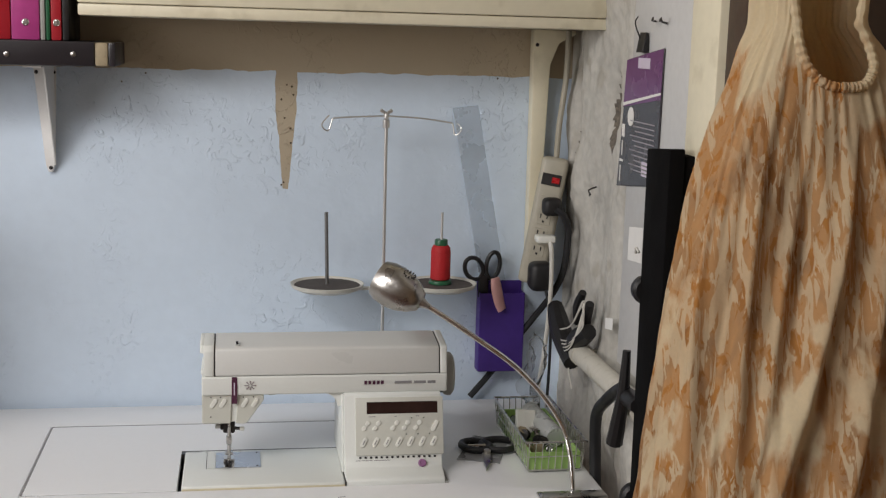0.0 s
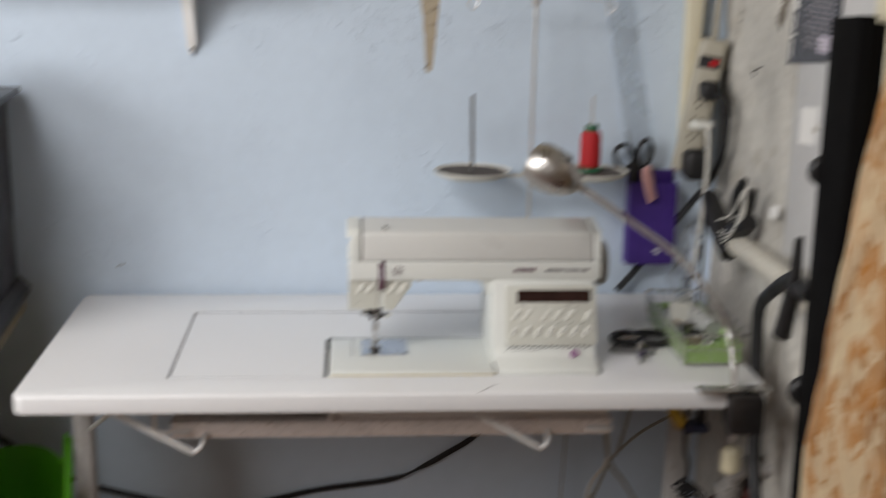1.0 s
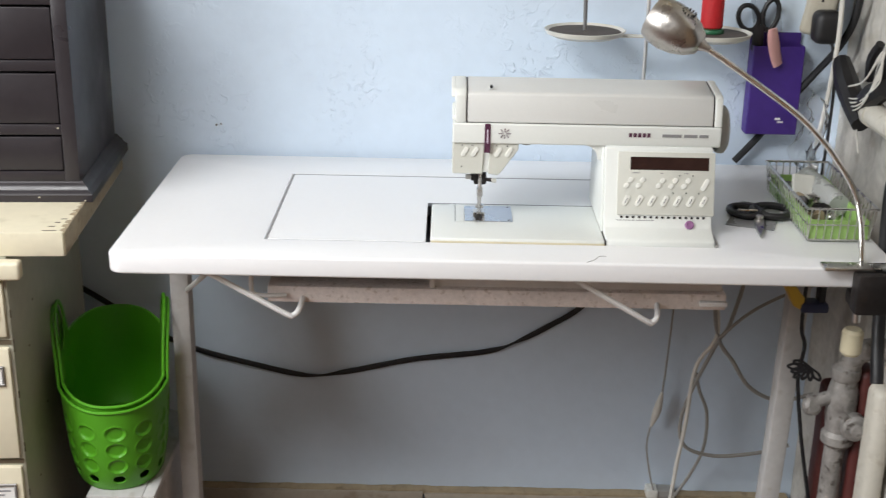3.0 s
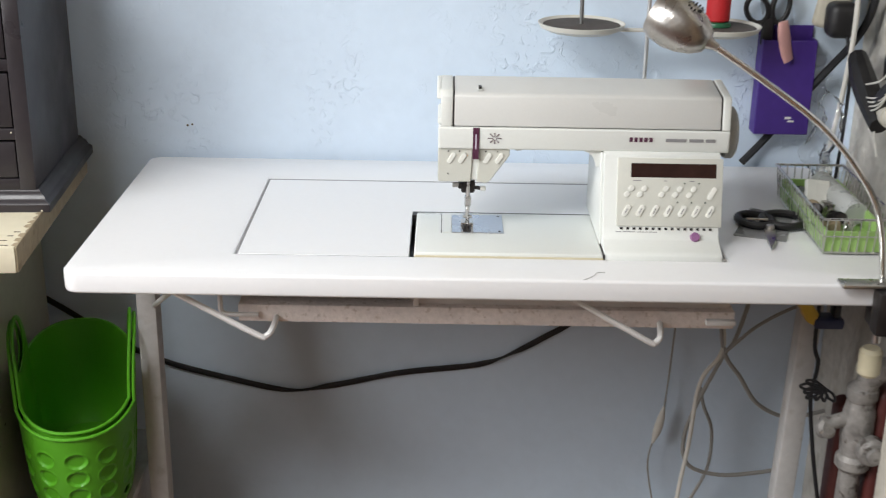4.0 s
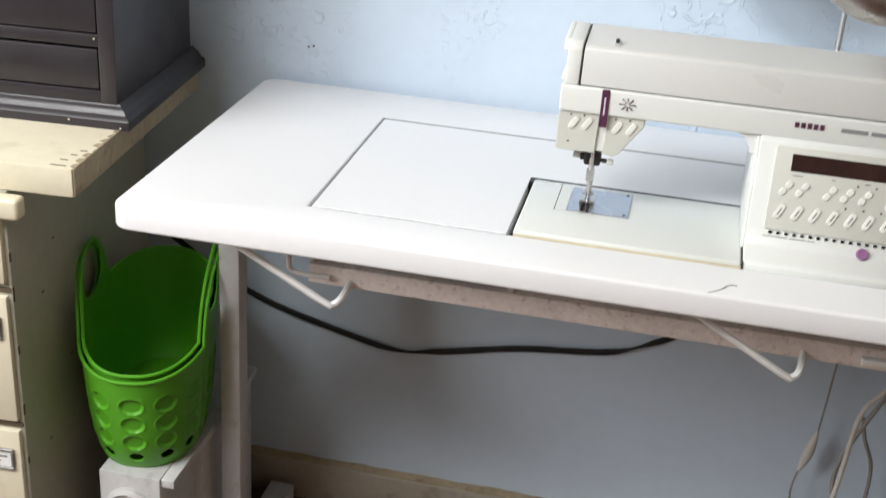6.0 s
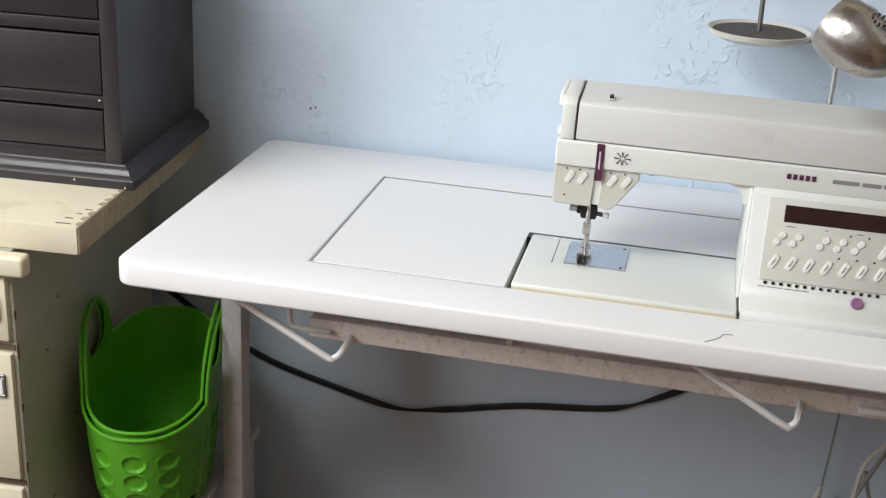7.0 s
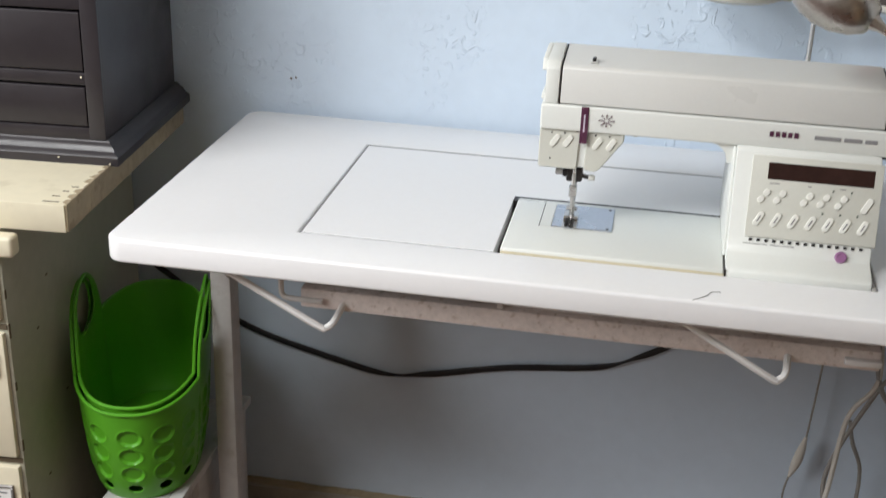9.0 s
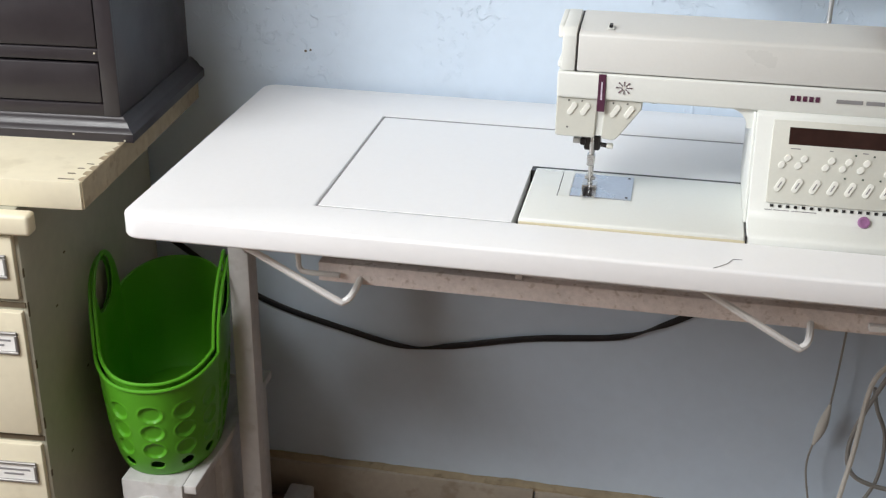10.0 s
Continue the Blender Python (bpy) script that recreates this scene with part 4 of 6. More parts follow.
# ---- nested green tubs ----
def tub(name, dz, grow, label):
    t = thing(name, label, "basket", (-0.070, -0.285, 0.2985 + dz), "nested green tubs")
    n, rows = 396, 84
    zb, zr = 0.2990 + dz, 0.452 + dz * 0.2
    cx, cy, th = -0.070, -0.282, 0.0024
    turn_c, turn_s = math.cos(radians(13)), math.sin(radians(13))

    def radius(v):
        foot = 1 - 0.09 * (1 - v) ** 7
        return (0.079 + 0.0125 * v + grow) * foot, (0.133 + 0.021 * v + grow) * foot

    def outline(a):
        c, q = math.cos(a), math.sin(a)
        r = (abs(c) ** 2.3 + abs(q) ** 2.3) ** (-1 / 2.3)
        return c * r, q * r

    def point(a, v, inset=0.0):
        rx, ry = radius(v)
        c, q = outline(a)
        along = q * (0.152 + grow)
        rim = zr + 0.050 * (0.5 + 0.5 * q) + 0.088 * max(0.0, 1 - (abs(along) / 0.070) ** 2.6) ** 0.55
        x, y = (rx - inset) * c, (ry - inset) * q
        return Vector((cx + x * turn_c - y * turn_s, cy + x * turn_s + y * turn_c, zb + v * (rim - zb)))

    # girth measured along the wall, so that holes and dimples are evenly spaced
    girth, way = [0.0], 0.0
    for k in range(1, n + 1):
        way += (point(2 * math.pi * k / n, 0.5) - point(2 * math.pi * (k - 1) / n, 0.5)).length
        girth.append(way)
    count = 18
    step = way / count
    start = girth[n * 3 // 4]

    def offset(k):
        return (girth[k % n] - start + step / 2) % step - step / 2

    def dent(k, z):
        """Round dimples in three rows above the holes; the nested tub is plain."""
        if grow:
            return 0.0
        for zz in (0.350, 0.381, 0.412):
            q = math.hypot(offset(k) / 0.0155, (z - zz - dz) / 0.0130)
            if q < 1.25:
                return 0.0030 * max(0.0, min(1.0, (1.0 - q) / 0.22)) - 0.0009 * math.exp(-((q - 1.06) / 0.09) ** 2)
        return 0.0

    bm = bmesh.new()
    grid = []
    for i in range(rows + 1):
        v = i / rows
        grid.append([])
        for k in range(n):
            a = 2 * math.pi * k / n
            p = point(a, v)
            grid[-1].append(bm.verts.new(point(a, v, dent(k, p.z) if 0.03 < v < 0.9 else 0)))
    for i in range(rows):
        for k in range(n):
            quad = (grid[i][k], grid[i][(k + 1) % n], grid[i + 1][(k + 1) % n], grid[i + 1][k])
            c = sum((v.co for v in quad), Vector()) / 4
            hole = not grow and (offset(k) / 0.0108) ** 2 + ((c.z - 0.3225 - dz) / 0.0078) ** 2 < 1
            side = abs((c.x - cx) * turn_c + (c.y - cy) * turn_s)
            reach = abs((c.y - cy) * turn_c - (c.x - cx) * turn_s)
            grip = side > 0.05 and (reach / 0.047) ** 2.4 + (abs(c.z - 0.530 - dz * 0.2) / 0.036) ** 2.4 < 1
            if not hole and not grip:
                bm.faces.new(quad)
    bm.faces.new([v for v in grid[0]][::-1])
    bmesh.ops.delete(bm, geom=[v for v in bm.verts if not v.link_faces], context="VERTS")
    ob = part("wall", bm, M["green"], t, angle=60)
    mod = ob.modifiers.new("thickness", "SOLIDIFY")
    mod.thickness, mod.offset = th, -1
    bm = bmesh.new()
    rim = [point(2 * math.pi * k / 240, 1.0) for k in range(241)]
    tube(bm, rim, 0.0026, n=8, steps=1, closed=True)
    part("rim", bm, M["green"], t, "rolled green rim")


tub("green_tub", 0.0, 0.0, "bright green plastic tub with side handles and round holes")
tub("green_tub", 0.036, -0.0060, "bright green plastic tub nested inside another")

# ---- wall shelf and bracket ----
def wall_cabinet():
    t = thing("wall_cabinet", "cream painted wooden wall cabinet above the table", "cabinet", (0.7, 0.0, 1.46))
    part("bottom_board", new_box(0.281, 1.190, -0.200, 0.009, 1.4655, 1.4850, 0.003), M["cream"], t)
    part("face_rail", new_box(0.281, 1.1630, -0.205, -0.190, 1.4855, 1.5600, 0.003), M["cream"], t)
    for x0, x1 in ((0.281, 0.296), (1.148, 1.163)):
        part("side_panel", new_box(x0, x1, -0.1895, 0.009, 1.4855, 2.05, 0.002), M["cream"], t)
    for x0, x1 in ((0.297, 0.708), (0.742, 1.147)):
        part("door", new_box(x0, x1, -0.2005, -0.1850, 1.5605, 2.05, 0.004), M["cream"], t)
    part("centre_stile", new_box(0.709, 0.741, -0.2010, -0.185, 1.5605, 2.05, 0.003), M["cream"], t)


wall_cabinet()


def post_bracket():
    t = thing("shelf_bracket", "cream painted wooden bracket carrying the wall cabinet", "bracket", (1.095, 0, 1.0))
    bm = bmesh.new()
    prism(bm, [(1.0825, -0.022, 1.0), (1.101, -0.022, 1.0), (1.113, -0.022, 1.40), (1.128, -0.022, 1.440), (1.160, -0.022, 1.4575), (1.160, -0.022, 1.465), (1.0800, -0.022, 1.465)], (0, 0.030, 0), 0.002)
    part("upright", bm, M["cream"], t)
    part("screw", lathe(bmesh.new(), [(0.0035, 0), (0.0035, 0.001), (0.001, 0.002)], pose(1.0865, -0.0222, 1.437, 90), n=10), M["dark_metal"], t)


post_bracket()

bm = bmesh.new()
prism(bm, [(0.9350, 0.004, 1.315), (0.9830, 0.004, 1.321), (1.0500, 0.004, 0.97), (1.0020, 0.004, 0.96)], (0, 0.004, 0), 0.0008, 1)
solo("quilting_ruler", bm, M["ruler"], "clear grey acrylic quilting ruler leaning on the wall", "ruler").visible_shadow = False


# ---- dark bookshelf with binders ----
def book_shelf():
    t = thing("wall_shelf", "black painted plank shelf with a chipped wooden end", "shelf", (0.1, -0.1, 1.38))
    part("plank", new_box(-0.75, 0.3020, -0.165, 0.008, 1.3825, 1.4230, 0.003), M["black_paint"], t)
    part("chipped_end", new_box(0.3022, 0.3240, -0.163, 0.008, 1.3830, 1.4220, 0.004), M["raw_wood"], t, "bare chipped wood")
    part("black_end", new_box(0.3242, 0.3360, -0.164, 0.008, 1.3828, 1.4225, 0.003), M["black_paint"], t)
    for x, z in ((0.268, 1.402), (0.163, 1.400)):
        part("bolt", lathe(bmesh.new(), [(0.005, 0), (0.004, 0.002), (0.001, 0.003)], pose(x, -0.1652, z, 90), n=12), M["steel"], t)
    b = thing("shelf_bracket", "white painted steel shelf bracket under the black shelf", "bracket", (0.198, 0, 1.19))
    bm = bmesh.new()
    prism(bm, [(0.178, 0.0, 1.3815), (0.218, 0.0, 1.3815), (0.212, 0.0, 1.20), (0.2075, 0.0, 1.188), (0.201, 0.0, 1.188), (0.1965, 0.0, 1.20)], (0, 0.0088, 0), 0.001, 1)
    part("wall_plate", bm, M["white_paint"], b)
    bm = bmesh.new()
    prism(bm, [(0.2115, -0.0005, 1.3815), (0.2115, -0.115, 1.3815), (0.2115, -0.0005, 1.20)], (0.003, 0, 0), 0.0006, 1)
    part("web", bm, M["white_paint"], b)
    part("arm", new_box(0.186, 0.215, -0.155, -0.0005, 1.3785, 1.3822, 0.001, 1), M["white_paint"], b)
    for x, z in ((0.184, 1.366), (0.214, 1.366), (0.205, 1.196)):
        part("screw", lathe(bmesh.new(), [(0.0035, 0), (0.003, 0.001), (0.001, 0.0015)], pose(x, -0.0004, z, 90), n=10), M["dark_metal"], b)


book_shelf()
random.seed(3)
x = 0.262
for w, mat, name, lab in ((0.012, "black", "book", "thin black book spine"), (0.018, "red_plastic", "binder", "red ring binder on the shelf"), (0.008, "green_spool", "book", "thin dark green book spine"),
                          (0.009, "grey_plastic", "book", "thin grey book spine"), (0.046, "magenta", "binder", "magenta ring binder on the shelf"), (0.050, "red_plastic", "binder", "red ring binder on the shelf"),
                          (0.045, "magenta", "binder", "magenta ring binder on the shelf"), (0.04, "black", "binder", "black ring binder on the shelf")):
    t = thing(name, lab, name, (x - w / 2, -0.08, 1.4232), "binders on the shelf")
    part("cover", new_box(x - w, x - 0.0008, -0.150, 0.0, 1.4232, 1.70, 0.003), M[mat], t)
    if w > 0.015:
        bm = lathe(bmesh.new(), [(0.006, 0), (0.005, 0.001), (0.0042, 0.0012), (0.004, 0.0002)], pose(x - w / 2, -0.1502, 1.452, 90), n=16)
        part("finger_ring", bm, M["chrome"], t)
    x -= w


# ---- thread stand ----
def thread_stand():
    px, py = 0.800, -0.074
    t = thing("thread_stand", "chrome thread stand with two spool trays on the table", "thread stand", (px, py, 0.75))
    part("base", lathe(bmesh.new(), [(0.05, 0.7503), (0.05, 0.757), (0.045, 0.761), (0.006, 0.763)], pose(px, py, 0), n=36), M["tray"], t)
    bm = bmesh.new()
    tube(bm, [(px, py, 0.7620), (px, py, 1.305)], 0.0032, n=12, steps=1)
    part("pole", bm, M["rod"], t)
    part("tray_bar", new_box(px - 0.09, px + 0.09, py - 0.009, py + 0.009, 0.9850, 0.9890, 0.002), M["tray"], t)
    for cx, tilt, tipdx in ((0.697, 0, -0.003), (0.907, 0, 0.0)):
        m = pose(cx, py, 0.984)
        tray = part("spool_tray", lathe(bmesh.new(), [(0.001, 0.0), (0.050, 0.0), (0.064, 0.006), (0.0675, 0.013), (0.0655, 0.0135), (0.061, 0.0085), (0.048, 0.0035), (0.001, 0.0030)], m, n=56), M["tray"], t, "off-white shallow spool tray")
        part("felt_pad", lathe(bmesh.new(), [(0.001, 0.0032), (0.056, 0.0085), (0.060, 0.0100), (0.001, 0.0112)], m, n=48), M["tray_pad"], tray, "dark felt pad")
        bm = bmesh.new()
        tube(bm, [(cx, py, 0.990), (cx + tipdx, py, 1.128)], 0.0034 if tipdx else 0.0026, n=10, steps=1)
        part("spool_pin", bm, M["grey_metal"] if tipdx else M["rod"], tray)
    part("collar", lathe(bmesh.new(), [(0.006, 1.282), (0.0065, 1.284), (0.0065, 1.296), (0.004, 1.298)], pose(px, py, 0), n=18), M["rod"], t)
    for s in (-1, 1):
        part("wing_nut", new_box(-0.006, 0.006, -0.002, 0.002, -0.003, 0.003, 0.0012, 1, m=pose(px + s * 0.006, py, 1.311, 0, -35 * s)), M["rod"], t)
    part("top_knob", lathe(bmesh.new(), [(0.004, 1.298), (0.005, 1.302), (0.003, 1.309), (0.001, 1.311)], pose(px, py, 0), n=14), M["rod"], t)
    bm = bmesh.new()
    tube(bm, [(px, py, 1.3035), (px - 0.045, py, 1.3015), (px - 0.090, py, 1.2985), (px - 0.098, py - 0.001, 1.294), (px - 0.103, py - 0.004, 1.278), (px - 0.110, py - 0.006, 1.277), (px - 0.116, py - 0.004, 1.287), (px - 0.103, py, 1.303)], 0.0014, n=8, steps=5)
    part("thread_guide", bm, M["rod"], t, "bent wire thread guide")
    bm = bmesh.new()
    tube(bm, [(px, py, 1.3035), (px + 0.06, py, 1.3005), (px + 0.115, py, 1.2935), (px + 0.122, py - 0.001, 1.289), (px + 0.125, py - 0.004, 1.272), (px + 0.133, py - 0.006, 1.275), (px + 0.137, py - 0.004, 1.284), (px + 0.130, py, 1.292)], 0.0014, n=8, steps=5)
    part("thread_guide", bm, M["rod"], t, "bent wire thread guide")


thread_stand()


def thread_cone():
    t = thing("thread_spool", "red thread spool with green ends on the stand", "thread spool", (0.907, -0.074, 0.9955))
    m = pose(0.9065, -0.074, 0.9955)
    part("foot", lathe(bmesh.new(), [(0.021, 0.0), (0.0215, 0.002), (0.0200, 0.006), (0.016, 0.0075)], m, n=28), M["green_spool"], t, "dark green spool foot")
    part("thread", lathe(bmesh.new(), [(0.0162, 0.0076), (0.0185, 0.010), (0.0182, 0.060), (0.0168, 0.068), (0.0135, 0.072)], m, n=32), M["red_thread"], t, "wound red thread")
    part("cap", lathe(bmesh.new(), [(0.0122, 0.0722), (0.0122, 0.081), (0.011, 0.083), (0.004, 0.083)], m, n=24), M["green_spool"], t, "dark green spool cap")


thread_cone()


# ---- gooseneck lamp ----
def gooseneck_lamp():
    t = thing("desk_lamp", "brushed steel gooseneck lamp clamped to the table edge", "lamp", (1.060, -0.515, 0.75))
    def lean(q):
        f = max(0.0, min(1.0, (q[2] - 0.86) / 0.12))
        return (q[0] - 0.015 * f, q[1], q[2] + 0.004 * f)

    neck = [(1.0540, -0.514, 0.735), (1.0535, -0.508, 0.765), (1.0510, -0.492, 0.808), (1.041, -0.475, 0.848), (1.014, -0.468, 0.893), (0.985, -0.468, 0.928), (0.960, -0.468, 0.951), (0.932, -0.466, 0.972), (0.898, -0.460, 0.995), (0.866, -0.455, 1.016), (0.834, -0.452, 1.036)]
    bm = bmesh.new()
    neck = [lean(q) for q in neck]
    line = smooth_path(neck, 14)
    tube(bm, line, lambda s: 0.0043 + 0.00014 * math.sin(s * 420), n=14, steps=1)
    part("gooseneck", bm, M["neck"], t, "ribbed chrome flexible neck")
    tip = Vector(neck[-1])
    axis = Vector((-0.80, 0.44, 0.41)).normalized()
    m = Matrix.Translation(tip) @ axis.to_track_quat("Z", "Y").to_matrix().to_4x4()
    part("neck_joint", lathe(bmesh.new(), [(0.0045, -0.010), (0.0055, -0.004), (0.008, 0.002), (0.009, 0.006)], m, n=20), M["steel"], t)
    shade = part("shade", lathe(bmesh.new(), [(0.009, 0.004), (0.018, 0.007), (0.0285, 0.020), (0.0365, 0.038), (0.0405, 0.058), (0.0390, 0.076), (0.0340, 0.089), (0.0325, 0.089), (0.0370, 0.075), (0.0385, 0.058), (0.0345, 0.039), (0.0270, 0.022), (0.0165, 0.009)], m @ Matrix.Diagonal((0.86, 0.86, 0.93, 1)), n=56, caps=False), M["steel"], t, "brushed steel bell shade")
    for k in range(12):
        a = 2 * math.pi * k / 12
        out = (Vector((0.30, -0.35, 0.88))).normalized()
        u = out.orthogonal().normalized()
        w = out.cross(u)
        c = tip + axis * 0.040 + out * 0.0355 + 0.0105 * (math.cos(a) * u + math.sin(a) * w)
        inner = tip + axis * 0.040
        n_ = (c - inner).normalized()
        c = inner + n_ * 0.0345
        mm = Matrix.Translation(c) @ n_.to_track_quat("Z", "Y").to_matrix().to_4x4()
        part("vent_hole", lathe(bmesh.new(), [(0.0013, -0.002), (0.0013, 0.0006)], mm, n=8), M["black"], shade)
    part("bulb", lathe(bmesh.new(), [(0.008, 0.010), (0.012, 0.03), (0.018, 0.052), (0.014, 0.068), (0.002, 0.074)], m, n=20), M["tray"], shade)
    bm = new_box(0.992, 1.100, -0.547, -0.520, 0.7510, 0.7560, 0.0022)
    part("clamp_bar", bm, M["chrome"], t, "chrome clamp bar")
    bm = bmesh.new()
    box(bm, 1.036, 1.088, -0.560, -0.531, 0.690, 0.7505, 0.006)
    box(bm, 1.040, 1.084, -0.555, -0.500, 0.690, 0.712, 0.005)
    part("clamp_body", bm, M["dark_metal"], t, "dark metal clamp body")
    part("clamp_screw", lathe(bmesh.new(), [(0.006, 0.664), (0.006, 0.692), (0.005, 0.7195)], pose(1.056, -0.515, 0), n=14), M["chrome"], t)


gooseneck_lamp()

# ---- side wall with rough plaster, boards and post ----
def plaster_face():
    bm = bmesh.new()
    ny, nz = 250, 600
    grid = []
    for i in range(ny + 1):
        y = 0.0095 - 0.7195 * i / ny
        row = []
        for k in range(nz + 1):
            z = 2.2 * k / nz
            d = noise.fractal(Vector((y * 7, z * 5, 1.3)), 1.0, 2.0, 5) * 0.015 + 0.0025 * noise.noise(Vector((y * 45, z * 45, 2)))
            d += 0.018 * max(0, noise.noise(Vector((y * 9, z * 7, 7.7)))) * (1 if y > -0.42 else 0.2)
            hole = ((y + 0.258) / 0.030) ** 2 + ((z - 1.335) / 0.055) ** 2
            d -= (0.030 + 0.02 * noise.noise(Vector((y * 60, z * 60, 3)))) * math.exp(-hole ** 2)
            gap = abs(y + 0.045 - 0.012 * math.sin(z * 23))
            d -= 0.022 * math.exp(-(gap / 0.007) ** 2) if z > 1.15 else 0
            edge = min(1.0, i / 7)
            row.append(bm.verts.new((1.164 - max(-0.030, d) * edge, y, z)))
        grid.append(row)
    for a, b in zip(grid, grid[1:]):
        for k in range(nz):
            f = bm.faces.new((a[k], a[k + 1], b[k + 1], b[k]))
            p = a[k].co
            rag = 0.25 * noise.noise(Vector((p.y * 90, p.z * 90, 5)))
            broken = ((p.y + 0.258) / 0.030) ** 2 + ((p.z - 1.325) / 0.068) ** 2 < 1.0 + 1.2 * rag
            crack = abs(p.y + 0.045 - 0.012 * math.sin(p.z * 23)) < 0.007 + 0.012 * rag and p.z > 1.15
            f.material_index = 1 if broken or crack else 0
    ob = structure("plaster_relief", bm, M["plaster"], "lumpy patched bare plaster with a broken cavity")
    ob.data.materials.append(M["bare_core"])
    return ob


plaster_face()
structure("wall_board", new_box(1.1480, 1.1560, -0.690, -0.405, 0.93, 2.2, 0.002), M["board_white"], "smooth pale grey board fixed on the side wall")
structure("trim", new_box(1.135, 1.335, -0.790, -0.690, 0.0, 2.45, 0.004), M["cream"], "cream painted vertical wooden trim")
structure("door_post", new_box(1.145, 1.335, -0.850, -0.791, 0.0, 2.45, 0.004), M["brown_post"], "dark brown wooden post")


# ---- packet hung on the side wall ----
def packet():
    t = thing("packet", "clear hanging packet with purple and black printed card", "packet", (1.144, -0.47, 1.22))
    x = 1.1445
    bm = bmesh.new()
    prism(bm, [(x, -0.392, 1.420), (x, -0.560, 1.440), (x, -0.556, 1.237), (x, -0.366, 1.216)], (0.003, 0, 0), 0.001, 1)
    part("card", bm, M["packet_dark"], t, "charcoal printed card")
    bm = bmesh.new()
    prism(bm, [(x - 0.0006, -0.3915, 1.419), (x - 0.0006, -0.5595, 1.439), (x - 0.0006, -0.5585, 1.365), (x - 0.0006, -0.383, 1.345)], (0.0006, 0, 0))
    part("header", bm, M["packet_purple"], t, "purple header")
    bm = bmesh.new()
    prism(bm, [(x - 0.0012, -0.384, 1.352), (x - 0.0012, -0.5585, 1.3755), (x - 0.0012, -0.5585, 1.372), (x - 0.0012, -0.384, 1.347)], (0.0006, 0, 0))
    part("swoosh", bm, M["paper"], t)
    part("white_tag", new_box(x - 0.0014, x - 0.0006, -0.505, -0.450, 1.408, 1.424), M["lilac"], t)
    part("barcode_patch", new_box(x - 0.0012, x - 0.0004, -0.545, -0.490, 1.246, 1.268), M["lilac"], t)
    for i in range(3):
        part("print_bar", new_box(x - 0.0016, x - 0.0012, -0.543, -0.492, 1.249 + i * 0.006, 1.2515 + i * 0.006), M["grey_print"], t)
    part("badge", lathe(bmesh.new(), [(0.015, 0), (0.015, 0.0008), (0.013, 0.0009), (0.013, 0.0002)], pose(x - 0.0004, -0.425, 1.332, 0, -90), n=24), M["paper"], t)
    for i in range(11):
        part("print_bar", new_box(x - 0.0008, x - 0.0003, -0.540, -0.425 - 0.012 * (i % 3), 1.335 - i * 0.0075 - 0.01, 1.337 - i * 0.0075 - 0.01), M["packet_print"], t)
    for z0, z1, y0, y1 in ((1.226, 1.252, -0.385, -0.3815), (1.258, 1.262, -0.395, -0.378), (1.268, 1.292, -0.390, -0.386), (1.298, 1.318, -0.398, -0.384)):
        part("title_bar", new_box(x - 0.0010, x - 0.0003, y0, y1, z0, z1), M["paper"], t)
    clip = part("binder_clip", prism(bmesh.new(), [(x - 0.008, -0.455, 1.432), (x + 0.004, -0.455, 1.432), (x + 0.001, -0.455, 1.462), (x - 0.003, -0.455, 1.462)], (0, -0.030, 0), 0.001, 1), M["black"], t, "black binder clip")
    bm = bmesh.new()
    tube(bm, [(x - 0.003, -0.463, 1.448), (x - 0.010, -0.452, 1.475), (x - 0.004, -0.445, 1.486)], 0.0011, n=6, steps=4)
    part("clip_wire", bm, M["dark_metal"], clip)


packet()


def nail(y, z, dy, dz):
    t = thing("nail", "bent rusty nail sticking out of the wall", "nail", (1.15, y, z), "nails in the side wall")
    bm = bmesh.new()
    tube(bm, [(1.160, y, z), (1.140, y + dy * 0.4, z + dz * 0.4), (1.132, y + dy, z + dz)], 0.0016, n=8, steps=4)
    part("shank", bm, M["dark_metal"], t)
    part("head", lathe(bmesh.new(), [(0.0035, 0), (0.0035, 0.001)], pose(1.132, y + dy, z + dz, 0, -70), n=10), M["dark_metal"], t)


nail(-0.20, 1.193, -0.06, -0.006)
nail(-0.50, 1.478, -0.04, 0.003)
nail(-0.555, 1.474, -0.02, 0.006)
for y0, y1, z0, z1, lab in ((-0.503, -0.436, 1.106, 1.167, "plain white paper note on the board"), (-0.385, -0.345, 0.972, 0.998, "small white price tag on the wall")):
    x = 1.1472 if z0 > 1.05 else 1.1440
    solo("paper_note", prism(bmesh.new(), [(x, y0, z0 + 0.006), (x, y1, z0), (x, y1, z1 - 0.008), (x, y0, z1)], (0.0006, 0, 0)), M["paper"], lab, "note", "notes on the side wall")


